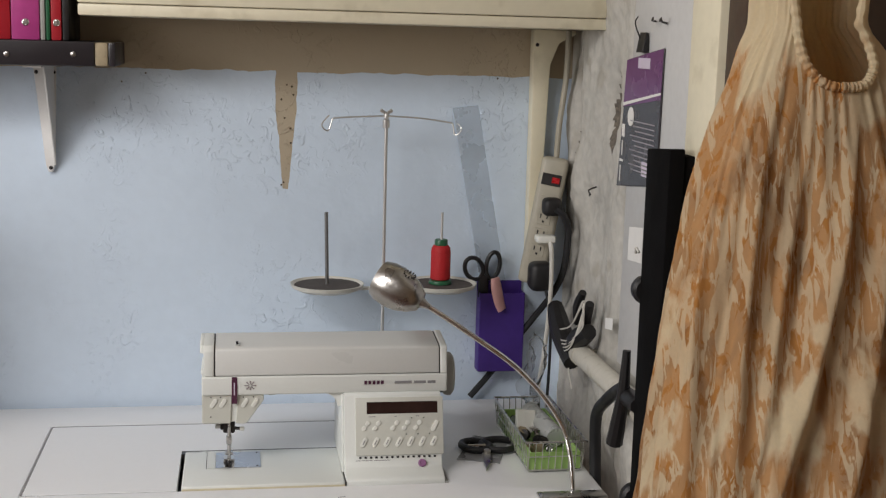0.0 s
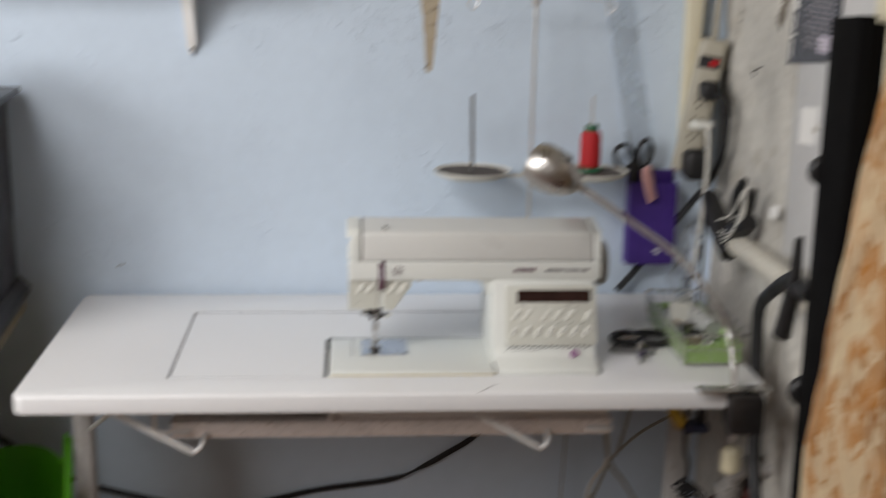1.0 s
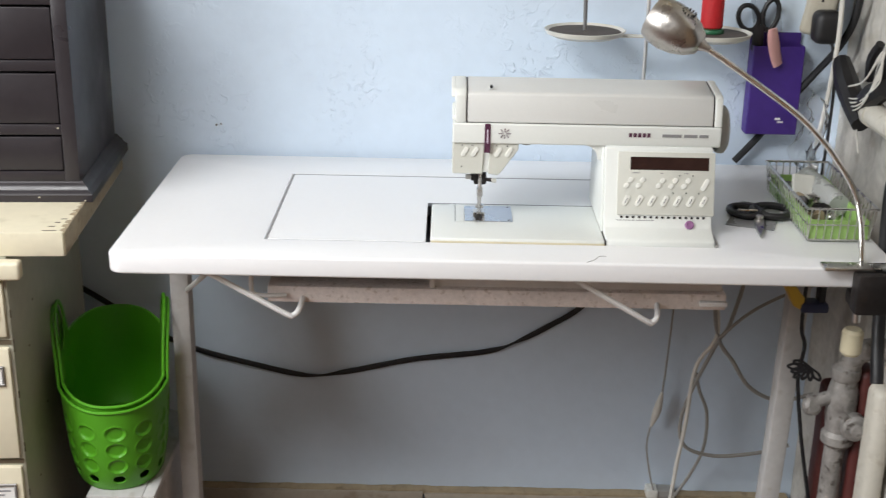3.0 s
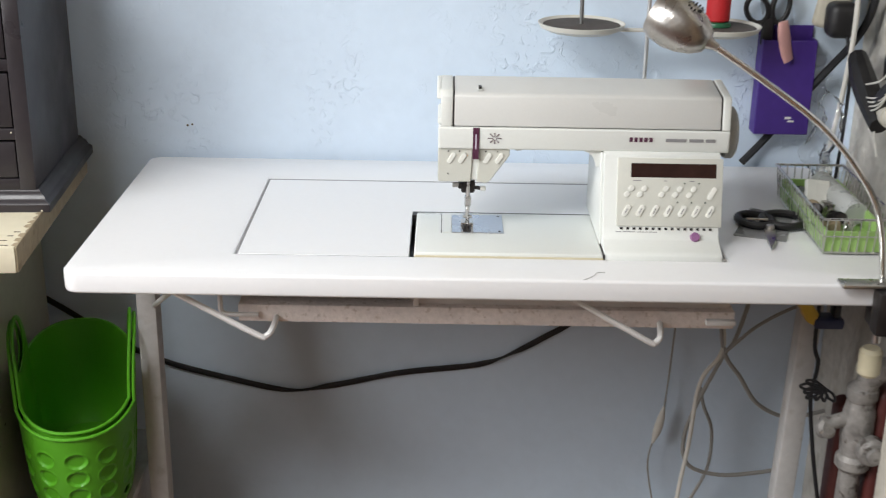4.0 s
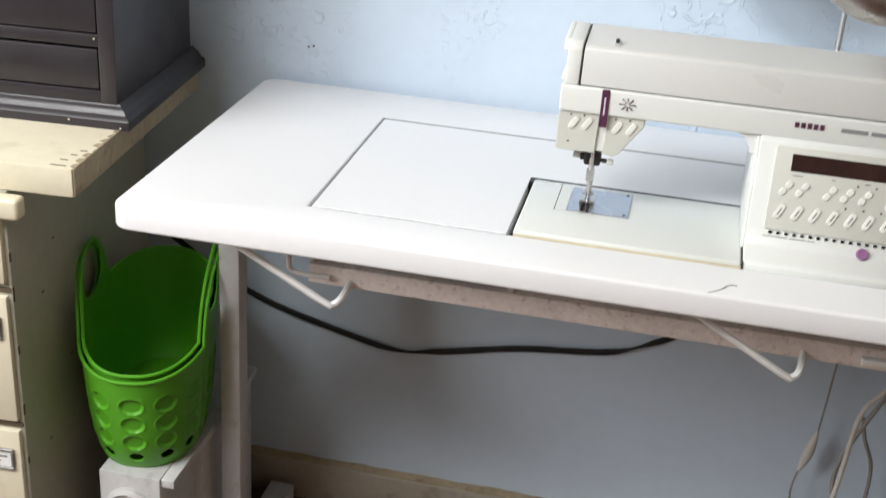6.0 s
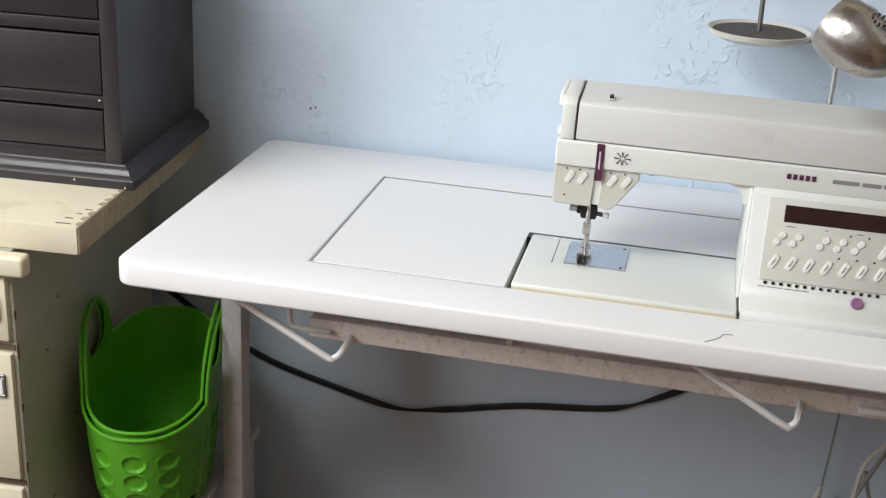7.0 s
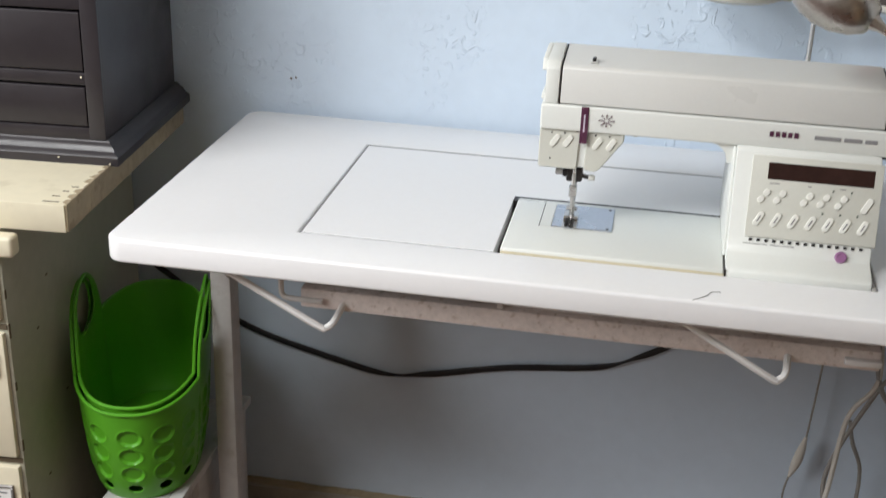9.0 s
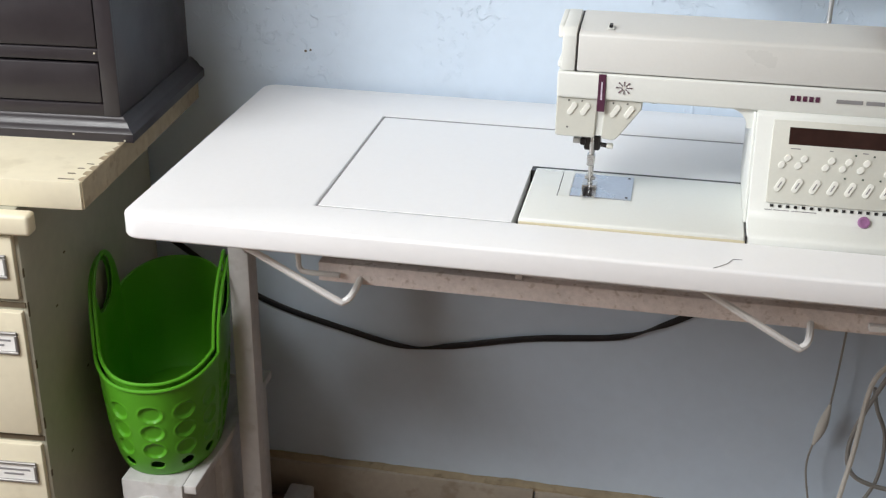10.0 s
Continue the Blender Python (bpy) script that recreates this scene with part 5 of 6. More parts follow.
# ---- power strip ----
def power_strip():
    t = thing("power_strip", "beige power strip with lit red switch on the wall corner", "power strip", (1.108, -0.03, 1.1))
    m = pose(1.1090, -0.035, 1.108, 0, 9.5, 0) @ pose(0, 0, 0, 0, 0, -18)
    bm = new_box(-0.0255, 0.0255, -0.018, 0.018, -0.122, 0.122, 0.009, 3, m=m)
    part("housing", bm, M["strip"], t)
    part("switch_frame", new_box(-0.018, 0.018, -0.0205, -0.017, 0.069, 0.091, 0.001, 1, m=m), M["black"], t)
    part("switch", new_box(0.001, 0.0155, -0.0225, -0.0195, 0.0745, 0.0855, 0.001, 1, m=m), M["red_lit"], t, "glowing red rocker switch")
    for z in (0.036, 0.006, -0.026, -0.056, -0.088):
        o = part("outlet", new_box(-0.013, 0.013, -0.0190, -0.0172, z - 0.012, z + 0.012, 0.0006, 1, m=m), M["strip"], t)
        for x in (-0.006, 0.006):
            part("slot", new_box(x - 0.0011, x + 0.0011, -0.0194, -0.0189, z + 0.000, z + 0.008, m=m), M["black"], o)
        part("ground_hole", new_box(-0.002, 0.002, -0.0194, -0.0189, z - 0.008, z - 0.004, m=m), M["black"], o)
    bm = bmesh.new()
    tube(bm, [(1.130, -0.030, 1.225), (1.133, -0.030, 1.29), (1.143, -0.028, 1.38), (1.146, -0.022, 1.464)], 0.0055, n=10)
    part("cord", bm, M["strip"], t)


power_strip()


def plug(name, label, at, size, mat, cord, r):
    t = thing(name, label, "plug", at, "plugs in the power strip")
    x, y, z = at
    part("body", new_box(x - size[0] / 2, x + size[0] / 2, y - size[1] / 2, y + size[1] / 2, z - size[2] / 2, z + size[2] / 2, min(size) * 0.3, 3), mat, t)
    bm = bmesh.new()
    tube(bm, cord, r, n=8)
    part("cord", bm, M["white_cable"] if mat is M["button"] else M["rubber"], t)


plug("plug", "round black plug with thick black cord", (1.114, -0.074, 1.140), (0.036, 0.034, 0.034), M["black"],
     [(1.118, -0.090, 1.138), (1.133, -0.095, 1.125), (1.143, -0.09, 1.09), (1.140, -0.08, 1.02), (1.125, -0.06, 0.97), (1.10, -0.03, 0.92), (1.06, -0.015, 0.86), (1.02, -0.006, 0.80), (0.982, -0.010, 0.757)], 0.0065)
plug("plug", "cream flat plug with flat white cord", (1.103, -0.076, 1.080), (0.036, 0.030, 0.014), M["button"],
     [(1.110, -0.088, 1.076), (1.112, -0.095, 1.05), (1.113, -0.095, 0.98), (1.108, -0.09, 0.88), (1.098, -0.085, 0.79), (1.09, -0.08, 0.756)], 0.0042)
plug("power_adapter", "black boxy power adapter in the strip", (1.098, -0.072, 1.008), (0.046, 0.045, 0.055), M["black"],
     [(1.105, -0.09, 0.985), (1.115, -0.095, 0.93), (1.118, -0.09, 0.85), (1.117, -0.085, 0.756)], 0.0028)


def pedal_bundle():
    t = thing("cord_bundle", "black plastic clamps tied with thin white cord", "bundle", (1.13, -0.22, 0.92))
    for a, b, r in (((1.122, -0.10, 0.955), (1.118, -0.245, 0.885), 0.020), ((1.140, -0.19, 0.945), (1.135, -0.235, 1.010), 0.009), ((1.138, -0.255, 0.93), (1.128, -0.305, 1.005), 0.010), ((1.125, -0.215, 0.90), (1.130, -0.300, 0.955), 0.019)):
        bm = bmesh.new()
        mid = (Vector(a) + Vector(b)) / 2 + Vector((-0.004, 0, 0.004))
        tube(bm, [a, mid, b], lambda s, r=r: r * (0.75 + 0.25 * math.sin(math.pi * s)), n=10, steps=5)
        part("clamp_arm", bm, M["black"], t)
    for k in range(4):
        bm = bmesh.new()
        pts = [Vector((1.110 - 0.003 * k, -0.13 - 0.01 * k, 0.928)), Vector((1.106, -0.20, 0.918 - 0.006 * k)), Vector((1.108, -0.27, 0.935 - 0.004 * k)), Vector((1.118, -0.302, 0.965 + 0.010 * k)), Vector((1.120, -0.285, 0.995 + 0.003 * k)), Vector((1.112, -0.25, 0.955)), Vector((1.108, -0.18, 0.930))]
        tube(bm, pts, 0.0014, n=6, steps=6)
        part("white_cord", bm, M["white_cable"], t, "thin white cord")
    bm = bmesh.new()
    tube(bm, [(1.112, -0.235, 0.905), (1.114, -0.24, 0.87), (1.118, -0.25, 0.84)], 0.0015, n=6)
    part("white_cord", bm, M["white_cable"], t, "thin white cord")


pedal_bundle()

# pipe along the side wall
t = thing("wall_pipe", "cream painted pipe along the side wall", "pipe", (1.13, -0.5, 0.91))
bm = bmesh.new()
tube(bm, [(1.1300, -0.235, 0.905), (1.1300, -0.82, 0.905)], 0.0185, n=20, steps=1)
part("pipe", bm, M["pipe_cream"], t)
for y in (-0.26, -0.60):
    part("pipe_strap", lathe(bmesh.new(), [(0.0205, -0.008), (0.0205, 0.008)], pose(1.130, y, 0.905, 90), n=20), M["pipe_cream"], t)
    part("strap_bracket", new_box(1.145, 1.166, y - 0.006, y + 0.006, 0.897, 0.913), M["pipe_cream"], t)


# ---- black panel with knobs, lever and hose ----
def black_panel():
    t = thing("black_panel", "tall black metal panel with knobs, lever and hose", "panel", (1.105, -0.69, 0))
    bm = bmesh.new()
    prism(bm, [(1.098, -0.660, 0.0), (1.098, -0.740, 0.0), (1.098, -0.740, 1.310), (1.098, -0.646, 1.302)], (0.022, 0, 0), 0.003)
    part("panel", bm, M["black_matte"], t)
    part("side_face", new_box(1.1205, 1.136, -0.735, -0.640, 0.0, 1.30, 0.002), M["black_matte"], t)
    for z in (1.100, 0.790):
        part("knob", lathe(bmesh.new(), [(0.010, -0.004), (0.020, 0.0), (0.021, 0.012), (0.017, 0.017), (0.006, 0.018)], pose(1.109, -0.634, z, 90), n=24), M["black"], t)
    bm = bmesh.new()
    tube(bm, [(1.100, -0.600, 1.000), (1.098, -0.598, 0.93), (1.096, -0.575, 0.850)], lambda s: 0.006 + 0.007 * s, n=10, steps=5)
    part("lever", bm, M["black"], t)
    part("lever_boss", lathe(bmesh.new(), [(0.012, 0), (0.014, 0.012), (0.012, 0.06)], pose(1.105, -0.590, 0.930, 90), n=16), M["black"], t)
    bm = bmesh.new()
    tube(bm, [(1.104, -0.600, 0.935), (1.106, -0.560, 0.930), (1.105, -0.500, 0.895), (1.105, -0.450, 0.855), (1.110, -0.435, 0.79), (1.112, -0.445, 0.70), (1.108, -0.47, 0.62), (1.105, -0.50, 0.56)], 0.0095, n=12)
    part("hose", bm, M["rubber"], t, "thick black hose")
    bm = bmesh.new()
    tube(bm, [(1.094, -0.648, 1.155), (1.092, -0.640, 1.160), (1.094, -0.634, 1.152)], 0.002, n=6)
    part("white_tie", bm, M["white_cable"], t)


black_panel()


# ---- purple pocket with scissors ----
def pocket():
    t = thing("tool_pocket", "purple plastic pocket fixed to the wall", "holder", (1.035, -0.01, 0.81))
    for a in ((0.992, 1.080, -0.0300, -0.0275, 0.812, 0.966), (0.992, 1.080, 0.0030, 0.0055, 0.812, 0.985)):
        part("sheet", new_box(*a, 0.001, 1), M["cloth_purple"], t)
    for a in ((0.992, 0.9945, -0.0274, 0.0029, 0.812, 0.966), (1.0775, 1.080, -0.0274, 0.0029, 0.812, 0.966), (0.9946, 1.0774, -0.0274, 0.0029, 0.812, 0.8145)):
        part("gusset", new_box(*a), M["cloth_purple"], t)
    part("white_mark", new_box(1.040, 1.050, -0.0306, -0.0300, 0.838, 0.842), M["paper"], t)
    part("white_mark", new_box(1.045, 1.055, -0.0306, -0.0300, 0.833, 0.836), M["paper"], t)
    s = thing("scissors", "black handled scissors standing in the purple pocket", "scissors", (1.005, -0.015, 0.82))
    for cx, cz, rx, rz, ang in ((0.981, 1.012, 0.017, 0.022, 25), (1.018, 1.018, 0.013, 0.026, -8)):
        bm = bmesh.new()
        ring = []
        for k in range(25):
            a = 2 * math.pi * k / 24
            u, w = rx * math.cos(a), rz * math.sin(a)
            c, q = math.cos(radians(ang)), math.sin(radians(ang))
            ring.append((cx + u * c - w * q, -0.016, cz + u * q + w * c))
        tube(bm, ring, 0.0042, n=8, steps=1, closed=True)
        part("handle", bm, M["black"], s)
    part("shank", new_box(0.990, 1.010, -0.020, -0.012, 0.955, 1.000, 0.004), M["black"], s)
    part("blade", new_box(0.994, 1.006, -0.018, -0.014, 0.822, 0.955, 0.001, 1), M["steel"], s)
    p = thing("seam_tool", "pink flat plastic handle hanging over the pocket", "tool", (1.025, -0.035, 0.94))
    bm = bmesh.new()
    tube(bm, [(1.0190, -0.035, 0.997), (1.0215, -0.036, 0.980), (1.0275, -0.036, 0.955), (1.0340, -0.036, 0.935)], lambda q: 0.0165 * (0.75 + 0.5 * math.sin(math.pi * (0.15 + 0.7 * q))) * 0.78, n=12, flat=0.35)
    part("handle", bm, M["pink"], p)


pocket()


# ---- wire basket with notions ----
def wire_basket():
    t = thing("wire_basket", "chrome wire basket with notions on the table", "basket", (1.05, -0.3, 0.75))
    x0, x1, y0, y1, z0, z1 = 0.996, 1.098, -0.428, -0.172, 0.7525, 0.803
    def ring(z, g, r):
        bm = bmesh.new()
        pts = [(x0 - g, y0 - g, z), (x1 + g, y0 - g, z), (x1 + g, y1 + g, z), (x0 - g, y1 + g, z), (x0 - g, y0 - g, z)]
        return tube(bm, pts, r, n=8, steps=1, closed=True)
    part("rim_wire", ring(z1, 0.0, 0.0018), M["chrome"], t)
    part("base_wire", ring(z0 + 0.0015, -0.006, 0.0014), M["chrome"], t)
    part("mid_wire", ring((z0 + z1) / 2, -0.003, 0.0010), M["chrome"], t)
    def wire(a, b):
        bm = bmesh.new()
        part("wire", tube(bm, [a, b], 0.0010, n=6, steps=1), M["chrome"], t)
    for i in range(9):
        x = x0 + 0.006 + i * (x1 - x0 - 0.012) / 8
        wire((x, y0, z1), (x, y0 + 0.006, z0 + 0.0015))
        wire((x, y1, z1), (x, y1 - 0.006, z0 + 0.0015))
        wire((x, y0 + 0.006, z0 + 0.0012), (x, y1 - 0.006, z0 + 0.0012))
    for i in range(19):
        y = y0 + 0.006 + i * (y1 - y0 - 0.012) / 18
        wire((x0, y, z1), (x0 + 0.006, y, z0 + 0.0015))
        wire((x1, y, z1), (x1 - 0.006, y, z0 + 0.0015))
    g = thing("green_box", "pale green plastic box inside the wire basket", "box", (1.05, -0.3, 0.7545))
    bm = bmesh.new()
    for a in ((1.004, 1.090, -0.420, -0.416, 0.7545, 0.783), (1.004, 1.090, -0.184, -0.180, 0.7545, 0.783), (1.004, 1.008, -0.416, -0.184, 0.7545, 0.783), (1.086, 1.090, -0.416, -0.184, 0.7545, 0.783), (1.008, 1.086, -0.416, -0.184, 0.7545, 0.757)):
        box(bm, *a)
    part("tray", bm, M["pale_green"], g)
    w = thing("card_packet", "cream folded card packet lying in the basket", "packet", (1.03, -0.3, 0.757))
    part("card", new_box(-0.018, 0.018, -0.004, 0.004, 0, 0.050, 0.001, 1, m=pose(1.030, -0.285, 0.762, -25, 8, 10)), M["button"], w)
    j = thing("bobbin_tube", "translucent white plastic tube of bobbins", "tube", (1.06, -0.29, 0.757))
    bm = bmesh.new()
    tube(bm, [(1.052, -0.215, 0.790), (1.072, -0.330, 0.778)], 0.017, n=16, steps=1)
    part("tube", bm, M["clear_plastic"], j)
    random.seed(11)
    for i in range(14):
        x, y = random.uniform(1.012, 1.082), random.uniform(-0.41, -0.19)
        b = thing("bobbin", "small metal bobbin lying in the green box", "bobbin", (x, y, 0.757), "bobbins in the basket")
        mm = pose(x, y, 0.766 + random.uniform(0, 0.012), random.uniform(-80, 80), random.uniform(-80, 80))
        part("spool", lathe(bmesh.new(), [(0.009, -0.005), (0.009, -0.004), (0.004, -0.004), (0.004, 0.004), (0.009, 0.004), (0.009, 0.005)], mm, n=14), M[random.choice(("chrome", "steel", "dark_metal", "raw_wood"))], b)
    c = thing("clear_bag", "crumpled clear plastic bag hanging in the corner", "bag", (1.11, -0.13, 0.78))
    bm = bmesh.new()
    grid = []
    for i in range(15):
        row = []
        for k in range(18):
            u, v = i / 14, k / 17
            z = 0.775 + 0.115 * v
            y = -0.04 - 0.15 * u
            d = 0.018 * noise.noise(Vector((u * 4, v * 4, 2.0))) + 0.004 * noise.noise(Vector((u * 11, v * 10, 5.0)))
            row.append(bm.verts.new((1.100 + d - 0.03 * (1 - v), y * (1 - 0.3 * v), z)))
        grid.append(row)
    for a, b in zip(grid, grid[1:]):
        for k in range(17):
            bm.faces.new((a[k], a[k + 1], b[k + 1], b[k]))
    ob = part("film", bm, M["clear_film"], c, angle=60)
    ob.visible_shadow = False
    so = ob.modifiers.new("thickness", "SOLIDIFY")
    so.thickness = 0.0006


wire_basket()


# ---- scissors on a clear sheet on the table ----
def table_scissors():
    c = solo("plastic_sheet", prism(bmesh.new(), [(0.897, -0.350, 0.7502), (0.965, -0.375, 0.7502), (1.004, -0.262, 0.7502), (0.948, -0.228, 0.7502)], (0, 0, 0.0012)), M["clear_grey"], "grey translucent plastic sheet lying on the table", "sheet")
    t = thing("scissors", "black handled scissors lying open on the table", "scissors", (0.945, -0.32, 0.7515))
    for cx, cy, rx, ry, ang in ((0.938, -0.302, 0.023, 0.027, 30), (0.979, -0.300, 0.030, 0.030, -15)):
        bm = bmesh.new()
        ring = []
        for k in range(33):
            a = 2 * math.pi * k / 32
            u, w = rx * math.cos(a), ry * math.sin(a)
            q, s = math.cos(radians(ang)), math.sin(radians(ang))
            ring.append((cx + u * q - w * s, cy + u * s + w * q, 0.7575))
        tube(bm, ring, 0.0058, n=10, steps=1, closed=True)
        part("handle", bm, M["black"], t)
    part("pivot", lathe(bmesh.new(), [(0.006, 0.752), (0.006, 0.762), (0.004, 0.763)], pose(0.951, -0.338, 0), n=16), M["steel"], t)
    bm = bmesh.new()
    prism(bm, [(0.943, -0.335, 0.7525), (0.959, -0.337, 0.7525), (0.948, -0.385, 0.7525), (0.934, -0.418, 0.7525), (0.936, -0.385, 0.7525)], (0, 0, 0.004), 0.0008, 1)
    part("blade", bm, M["steel"], t)
    bm = bmesh.new()
    tube(bm, [(0.922, -0.315, 0.763), (0.952, -0.317, 0.763)], 0.0022, n=8, steps=1)
    part("spring", bm, M["chrome"], t)


table_scissors()


# ---- cables on and under the table ----
def cable(label, pts, r, mat, extra=None):
    t = thing("cable", label, "cable", pts[-1], "cables under the table")
    bm = bmesh.new()
    tube(bm, pts, r, n=8)
    part("cord", bm, mat, t)
    return t


def flat_cord(label, pts, twists):
    """A ribbon cord flat on the wall that turns on edge at the twists (x, width)."""
    t = thing("cable", label, "cable", pts[-1], "cables under the table")
    bm, rings = bmesh.new(), []
    line = smooth_path(pts, 12)
    for i, q in enumerate(line):
        d = (line[min(i + 1, len(line) - 1)] - line[max(i - 1, 0)]).normalized()
        up = Vector((-d.z, 0, d.x))
        slim = max(math.exp(-((q.x - x) / w) ** 2) for x, w in twists)
        tall = 0.0058 * (1 - 0.68 * slim) * (1 + 0.10 * noise.noise(Vector((q.x * 25, 0, 1))))
        rings.append([bm.verts.new(q + up * (tall * math.cos(k * math.pi / 5)) + Vector((0, (0.0019 + 0.002 * slim) * math.sin(k * math.pi / 5), 0))) for k in range(10)])
    for a, b in zip(rings, rings[1:]):
        for k in range(10):
            bm.faces.new((a[k], a[(k + 1) % 10], b[(k + 1) % 10], b[k]))
    bm.faces.new(rings[0])
    bm.faces.new(rings[-1])
    part("cord", bm, M["rubber"], t)


flat_cord("flat black cord running along the back wall", [(-0.30, 0.002, 0.545), (-0.172, 0.002, 0.466), (-0.09, 0.002, 0.41), (-0.002, 0.002, 0.368), (0.104, 0.003, 0.338), (0.212, 0.003, 0.315), (0.288, 0.003, 0.324), (0.417, 0.003, 0.353), (0.556, 0.003, 0.372), (0.62, 0.003, 0.398), (0.672, 0.003, 0.428), (0.72, 0.002, 0.46), (0.76, -0.03, 0.52), (0.78, -0.10, 0.60), (0.785, -0.134, 0.66)], ((0.240, 0.030), (0.600, 0.022)))
cable("white cord hanging down behind the table", [(0.93, -0.13, 0.72), (0.941, -0.12, 0.60), (0.956, -0.12, 0.491), (0.952, -0.12, 0.453), (0.924, -0.12, 0.403), (0.915, -0.12, 0.289), (0.906, -0.12, 0.207), (0.899, -0.12, 0.123), (0.893, -0.11, 0.005)], 0.0038, M["white_cable"])
cable("grey cord hanging from the tabletop", [(1.02, -0.10, 0.72), (1.007, -0.1, 0.60), (0.983, -0.1, 0.483), (0.966, -0.1, 0.45), (0.945, -0.09, 0.39), (0.925, -0.085, 0.33), (0.915, -0.08, 0.28), (0.918, -0.08, 0.239), (0.939, -0.08, 0.215), (0.993, -0.08, 0.204), (1.071, -0.08, 0.214), (1.12, -0.08, 0.23)], 0.0036, M["grey_cable"])
cable("grey cord looping towards the side wall", [(0.945, -0.13, 0.72), (0.945, -0.125, 0.56), (0.959, -0.12, 0.464), (0.991, -0.12, 0.415), (1.02, -0.12, 0.371), (1.058, -0.12, 0.347), (1.094, -0.12, 0.343), (1.14, -0.12, 0.356)], 0.0036, M["grey_cable"])
cable("thin grey cord slung under the table", [(0.953, -0.15, 0.475), (0.999, -0.15, 0.521), (1.049, -0.15, 0.553), (1.10, -0.16, 0.58), (1.15, -0.16, 0.60)], 0.0028, M["grey_cable"])
cable("thin grey cord loop near the wall", [(0.942, -0.05, 0.36), (0.951, -0.05, 0.324), (0.969, -0.05, 0.277), (0.969, -0.05, 0.205), (0.95, -0.04, 0.14), (0.925, -0.03, 0.085)], 0.0030, M["grey_cable"])
t = cable("thin grey cord with a white inline switch", [(0.90, -0.02, 0.60), (0.894, -0.02, 0.43), (0.891, -0.02, 0.355), (0.887, -0.02, 0.296), (0.881, -0.02, 0.266), (0.871, -0.02, 0.23), (0.867, -0.02, 0.187), (0.878, -0.02, 0.125), (0.887, -0.02, 0.094)], 0.0016, M["grey_cable"])
bm = bmesh.new()
tube(bm, [(0.888, -0.02, 0.306), (0.881, -0.02, 0.266), (0.872, -0.02, 0.232)], lambda s: 0.0022 + 0.0055 * math.sin(math.pi * s), n=12, steps=8)
part("inline_switch", bm, M["white_cable"], t, "white inline cord switch")
t = thing("wall_plug", "white and grey plug block above the skirting", "plug", (0.9, -0.02, 0.075))
part("white_block", new_box(0.874, 0.896, -0.022, 0.009, 0.0755, 0.092, 0.002), M["button"], t)
part("grey_block", new_box(0.8962, 0.930, -0.018, 0.009, 0.0745, 0.090, 0.002), M["grey_plastic"], t)
cable("black cord hanging beside the table leg", [(1.039, -0.33, 0.718), (1.038, -0.33, 0.583), (1.047, -0.33, 0.544), (1.043, -0.33, 0.494), (1.047, -0.33, 0.454), (1.06, -0.33, 0.38), (1.075, -0.33, 0.31), (1.088, -0.33, 0.253), (1.12, -0.33, 0.10), (1.14, -0.33, 0.005)], 0.0032, M["rubber"])


def tied_bundle():
    t = thing("cord_bundle", "coiled black cord tied in a bundle", "bundle", (1.04, -0.36, 0.52))
    random.seed(8)
    for k in range(7):
        a = radians(150 + k * 25)
        r = 0.030 + 0.006 * random.random()
        c = Vector((1.050, -0.362, 0.520))
        d = Vector((math.cos(a), 0, math.sin(a) * 0.7))
        s = Vector((-d.z, 0, d.x)) * 0.3
        bm = bmesh.new()
        tube(bm, [c, c + d * r * 0.6 + s * r * 0.5, c + d * r, c + d * r * 0.6 - s * r * 0.5, c + Vector((0.001, -0.003, 0))], 0.0022, n=6, steps=6)
        part("loop", bm, M["rubber"], t)


tied_bundle()


# ---- radiator pipe with valve ----
def radiator_pipe():
    t = thing("radiator_pipe", "weathered grey steel pipe with a valve beside the table", "pipe", (1.112, -0.36, 0))
    bm = bmesh.new()
    tube(bm, [(1.106, -0.36, 0.0), (1.106, -0.36, 0.36), (1.108, -0.36, 0.43)], 0.0165, n=18, steps=1)
    part("riser", bm, M["old_metal"], t)
    part("valve_body", lathe(bmesh.new(), [(0.020, 0.385), (0.026, 0.392), (0.026, 0.405), (0.021, 0.412), (0.024, 0.44), (0.024, 0.48), (0.020, 0.50), (0.023, 0.505), (0.023, 0.520), (0.015, 0.528)], pose(1.108, -0.36, 0), n=24), M["old_metal"], t)
    part("valve_cap", lathe(bmesh.new(), [(0.021, 0), (0.022, 0.018), (0.018, 0.024), (0.012, 0.025), (0.011, 0.032), (0.004, 0.033)], pose(1.122, -0.380, 0.432, 90), n=20), M["old_metal"], t)
    bm = bmesh.new()
    tube(bm, [(1.108, -0.36, 0.515), (1.118, -0.37, 0.548), (1.138, -0.39, 0.567), (1.17, -0.42, 0.572)], 0.0175, n=16)
    part("elbow", bm, M["old_metal"], t)
    bm = bmesh.new()
    tube(bm, [(1.090, -0.36, 0.470), (1.066, -0.362, 0.462), (1.052, -0.362, 0.462)], 0.011, n=14, steps=3)
    part("bleed_stub", bm, M["old_metal"], t)
    part("bleed_cap", lathe(bmesh.new(), [(0.014, 0), (0.015, 0.012), (0.010, 0.016)], pose(1.056, -0.362, 0.452, 60, 0, 20), n=16), M["old_metal"], t)
    part("floor_flange", lathe(bmesh.new(), [(0.030, 0.0), (0.030, 0.006), (0.018, 0.010)], pose(1.106, -0.36, 0), n=20), M["old_metal"], t)


radiator_pipe()


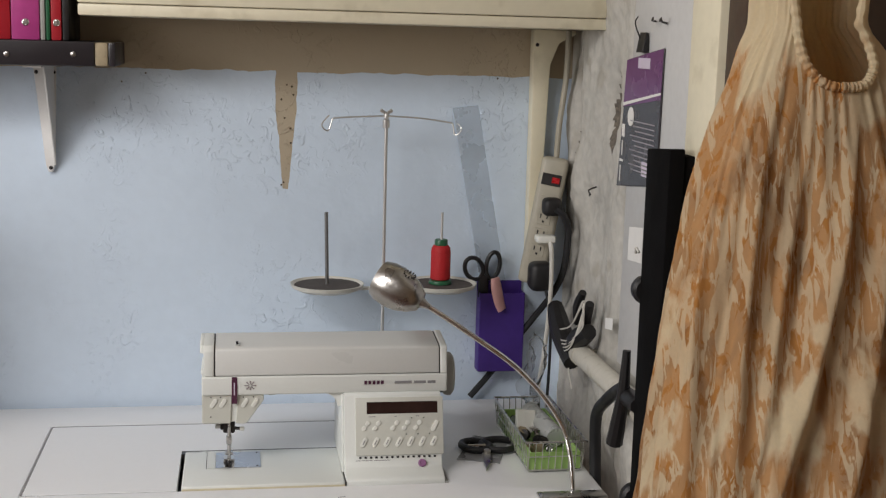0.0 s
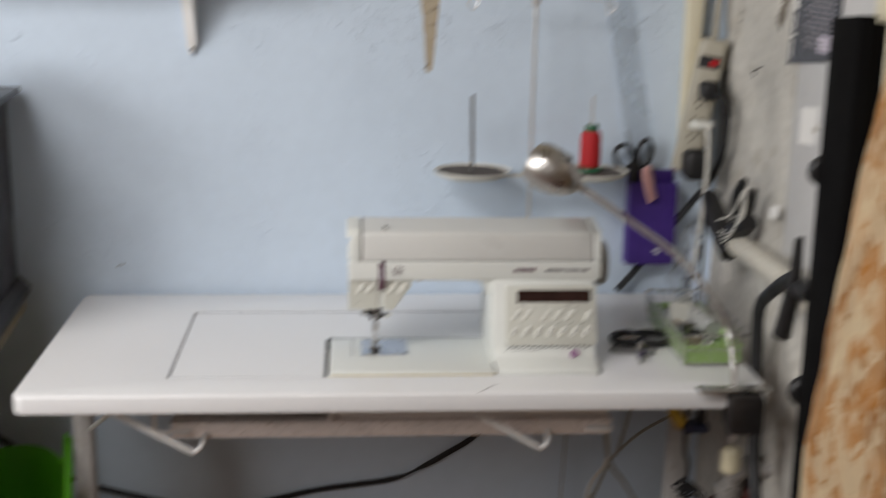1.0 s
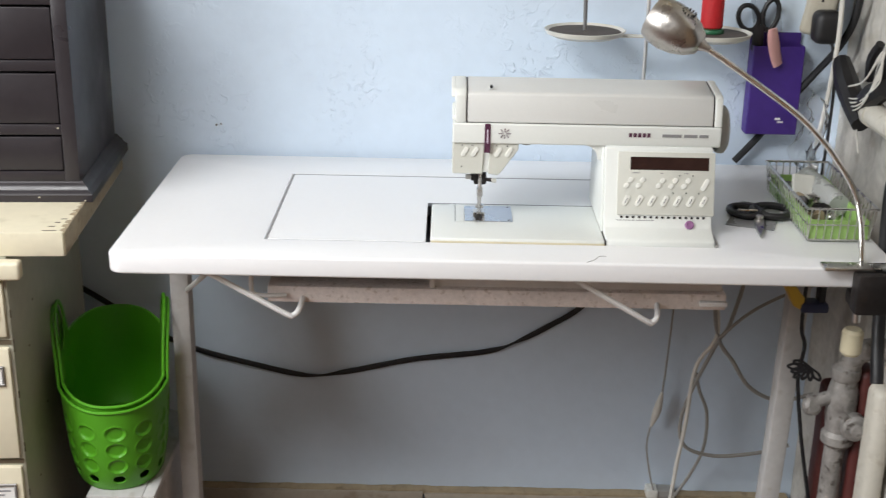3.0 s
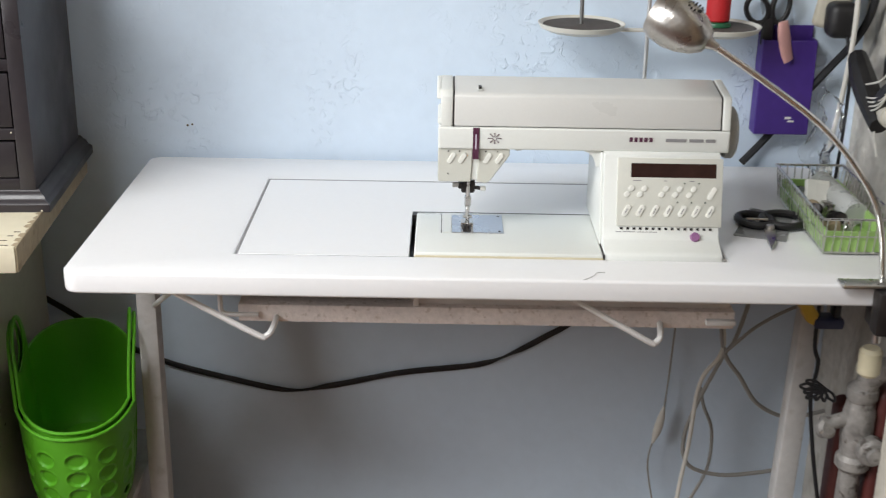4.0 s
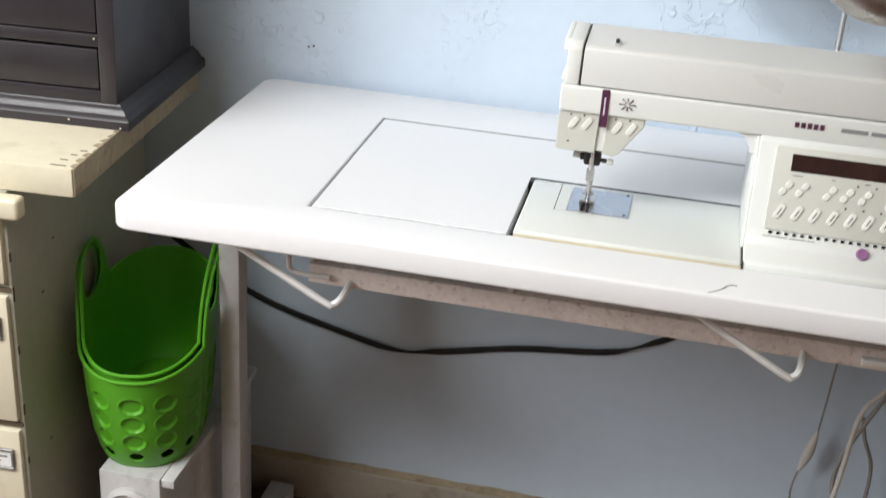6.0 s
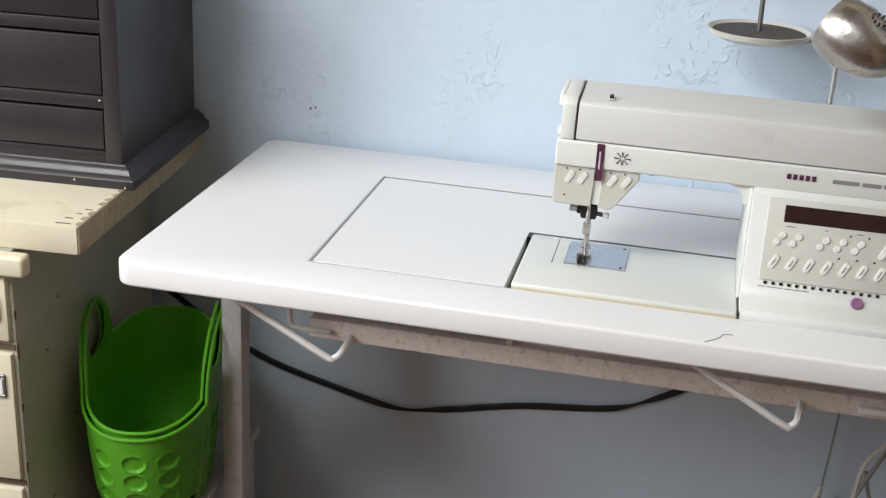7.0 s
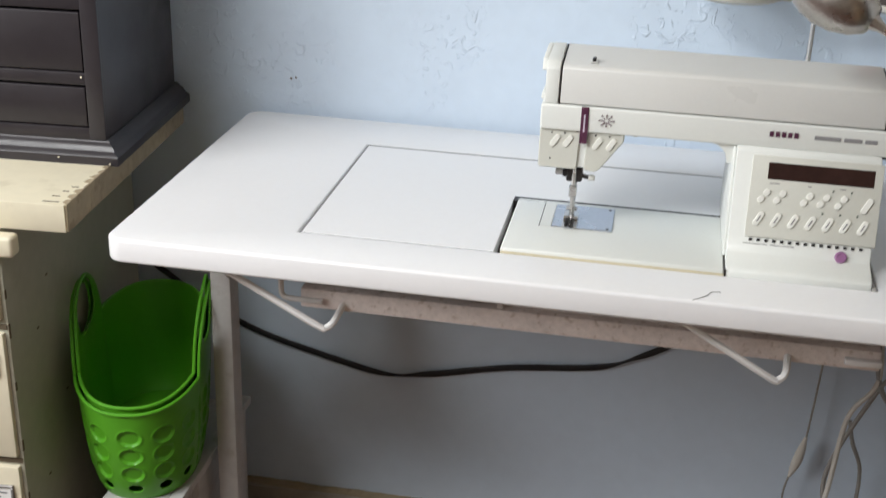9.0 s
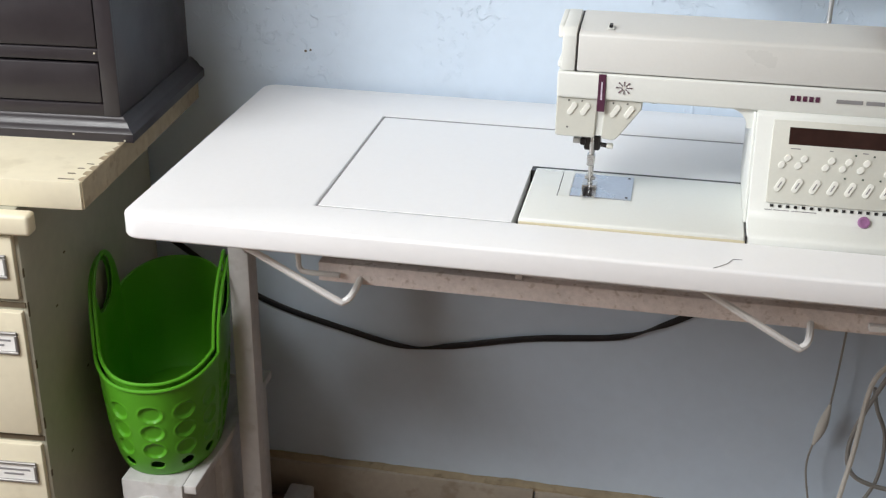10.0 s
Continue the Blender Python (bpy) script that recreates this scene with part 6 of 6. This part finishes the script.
def radiator():
    t = thing("radiator", "cream cast iron radiator sections below the side wall", "radiator", (1.14, -0.4, 0))
    for i in range(4):
        y = -0.20 - i * 0.075
        bm = new_box(1.128, 1.160, y - 0.026, y + 0.026, 0.05, 0.52 if i else 0.42, 0.014, 4)
        part("section", bm, M["rust_red"] if i % 2 == 0 else M["pipe_cream"], t)
    part("base_rail", new_box(1.130, 1.158, -0.47, -0.16, 0.0, 0.05, 0.004), M["pipe_cream"], t)


radiator()
t = thing("hand_clamp", "yellow and black spring clamp on the table leg", "clamp", (1.03, -0.34, 0.6))
bm = bmesh.new()
prism(bm, [(1.003, -0.335, 0.648), (1.016, -0.335, 0.652), (1.038, -0.335, 0.625), (1.034, -0.335, 0.605), (1.020, -0.335, 0.612)], (0, 0.03, 0), 0.003)
part("jaw", bm, M["yellow"], t)
part("grip", new_box(1.032, 1.076, -0.340, -0.305, 0.602, 0.618, 0.005), M["navy"], t)
part("spring_arm", new_box(1.060, 1.070, -0.335, -0.310, 0.618, 0.719, 0.003), M["black"], t)
t = thing("wooden_peg", "pale wooden peg under the clamp", "peg", (1.08, -0.40, 0.60))
part("peg", lathe(bmesh.new(), [(0.012, 0.575), (0.016, 0.580), (0.016, 0.612), (0.012, 0.617)], pose(1.085, -0.43, 0), n=18), M["rim"], t)


# ---- hanging garment ----
def garment():
    t = thing("hanging_dress", "cream and rust tie-dyed cotton dress with gathered neck", "dress", (1.19, -1.0, 0.45))
    cx, cy = 1.187, -1.015
    n, rows = 340, 120

    def surf(a, v, back=False):
        """v = 0 at the gathered neck, 1 at the hem."""
        c, s = math.cos(a), math.sin(a)
        front = (1 - s) / 2
        z_neck = 1.404 + 0.22 * (1 - front) ** 1.3 + 0.24 * abs(c) ** 3
        z = z_neck + (0.42 - z_neck) * v
        h = (1.47 - z)
        rx = 0.058 + 0.150 * (1 - math.exp(-max(0, h) * 5.2))
        ry = 0.050 + 0.108 * min(1, max(0, h) * 1.6)
        drift = a + 0.35 * noise.noise(Vector((c * 1.3, s * 1.3, z * 2.2))) + 0.10 * v
        gather = 0.0036 * max(0.1, noise.noise(Vector((c * 5, s * 5, 9))) + 0.45) * math.sin(drift * 44 + 5 * noise.noise(Vector((c * 3, s * 3, v * 3)))) * math.exp(-v * 17) * min(1.0, 0.25 + v * 40)
        ease = min(1, v * 5)
        broad = 0.009 * math.sin(drift * 5 + 1.0 + 1.5 * v) + 0.010 * noise.noise(Vector((c * 4.5, s * 4.5, z * 2.5)))
        mid = 0.0022 * noise.noise(Vector((math.cos(drift) * 9, math.sin(drift) * 9, z * 1.1)))
        crease = 0.0
        for a0, lean, w, d in ((4.42, -1.5, 0.075, 0.020), (4.72, -1.2, 0.060, 0.015), (4.02, -0.35, 0.055, 0.008), (3.66, 0.15, 0.050, 0.006), (5.15, -0.7, 0.060, 0.013), (4.20, -0.9, 0.045, 0.006)):
            u = (a - a0 - lean * (v - 0.3) - 0.05 * math.sin(v * 7 + a0)) / w
            u *= 2.2 if u > 0 else 0.8
            crease += d * math.exp(-u * u) * (0.35 + 0.65 * math.exp(-((v - 0.35) / 0.3) ** 2))
        wrinkle = 0.0045 * noise.noise(Vector((c * 14, s * 14, z * 9))) + 0.002 * noise.noise(Vector((c * 34, s * 34, z * 26)))
        fold = gather + ease * (broad + mid + crease + wrinkle)
        slant = -0.036 * math.exp(-max(0, h) * 8)
        return Vector((cx + slant + (rx + fold) * c, cy + (ry + fold * 1.1) * s, z))

    bm = bmesh.new()
    grid = [[bm.verts.new(surf(2 * math.pi * k / n, (i / rows) ** 1.15)) for k in range(n)] for i in range(rows + 1)]
    for a, b in zip(grid, grid[1:]):
        for k in range(n):
            bm.faces.new((a[k], a[(k + 1) % n], b[(k + 1) % n], b[k]))
    ob = part("skirt", bm, M["dye_cloth"], t, angle=180)
    so = ob.modifiers.new("thickness", "SOLIDIFY")
    so.thickness, so.offset = 0.0012, -1
    bm = bmesh.new()
    ring = []
    for k in range(1681):
        a = 2 * math.pi * k / 1680
        p = surf(a, 0.0)
        ring.append(p + Vector((0, 0, 0.003)))
    tube(bm, ring, lambda s: 0.0052 + 0.0007 * math.sin(s * 2 * math.pi * 130 + 3 * math.sin(s * 40)), n=8, steps=1, closed=True)
    part("neck_band", bm, M["dye_cloth"], t, "gathered elastic neckband")
    bm = bmesh.new()
    for a in (0.0, math.pi):
        p = surf(a, 0.0)
        tube(bm, [p, (p + Vector((cx, cy, 1.95))) / 2 + Vector((0.02 if a == 0 else -0.02, 0, 0)), (cx, cy, 1.95)], 0.008, n=8)
    part("neck_strap", bm, M["dye_cloth"], t)
    r = thing("hanging_rail", "plain wooden rail across the alcove", "rail", (1.5, -1.0, 1.95))
    bm = bmesh.new()
    tube(bm, [(1.749, -1.0, 1.955), (1.16, -1.0, 1.955)], 0.012, n=12, steps=1)
    part("rail", bm, M["raw_wood"], r)


garment()
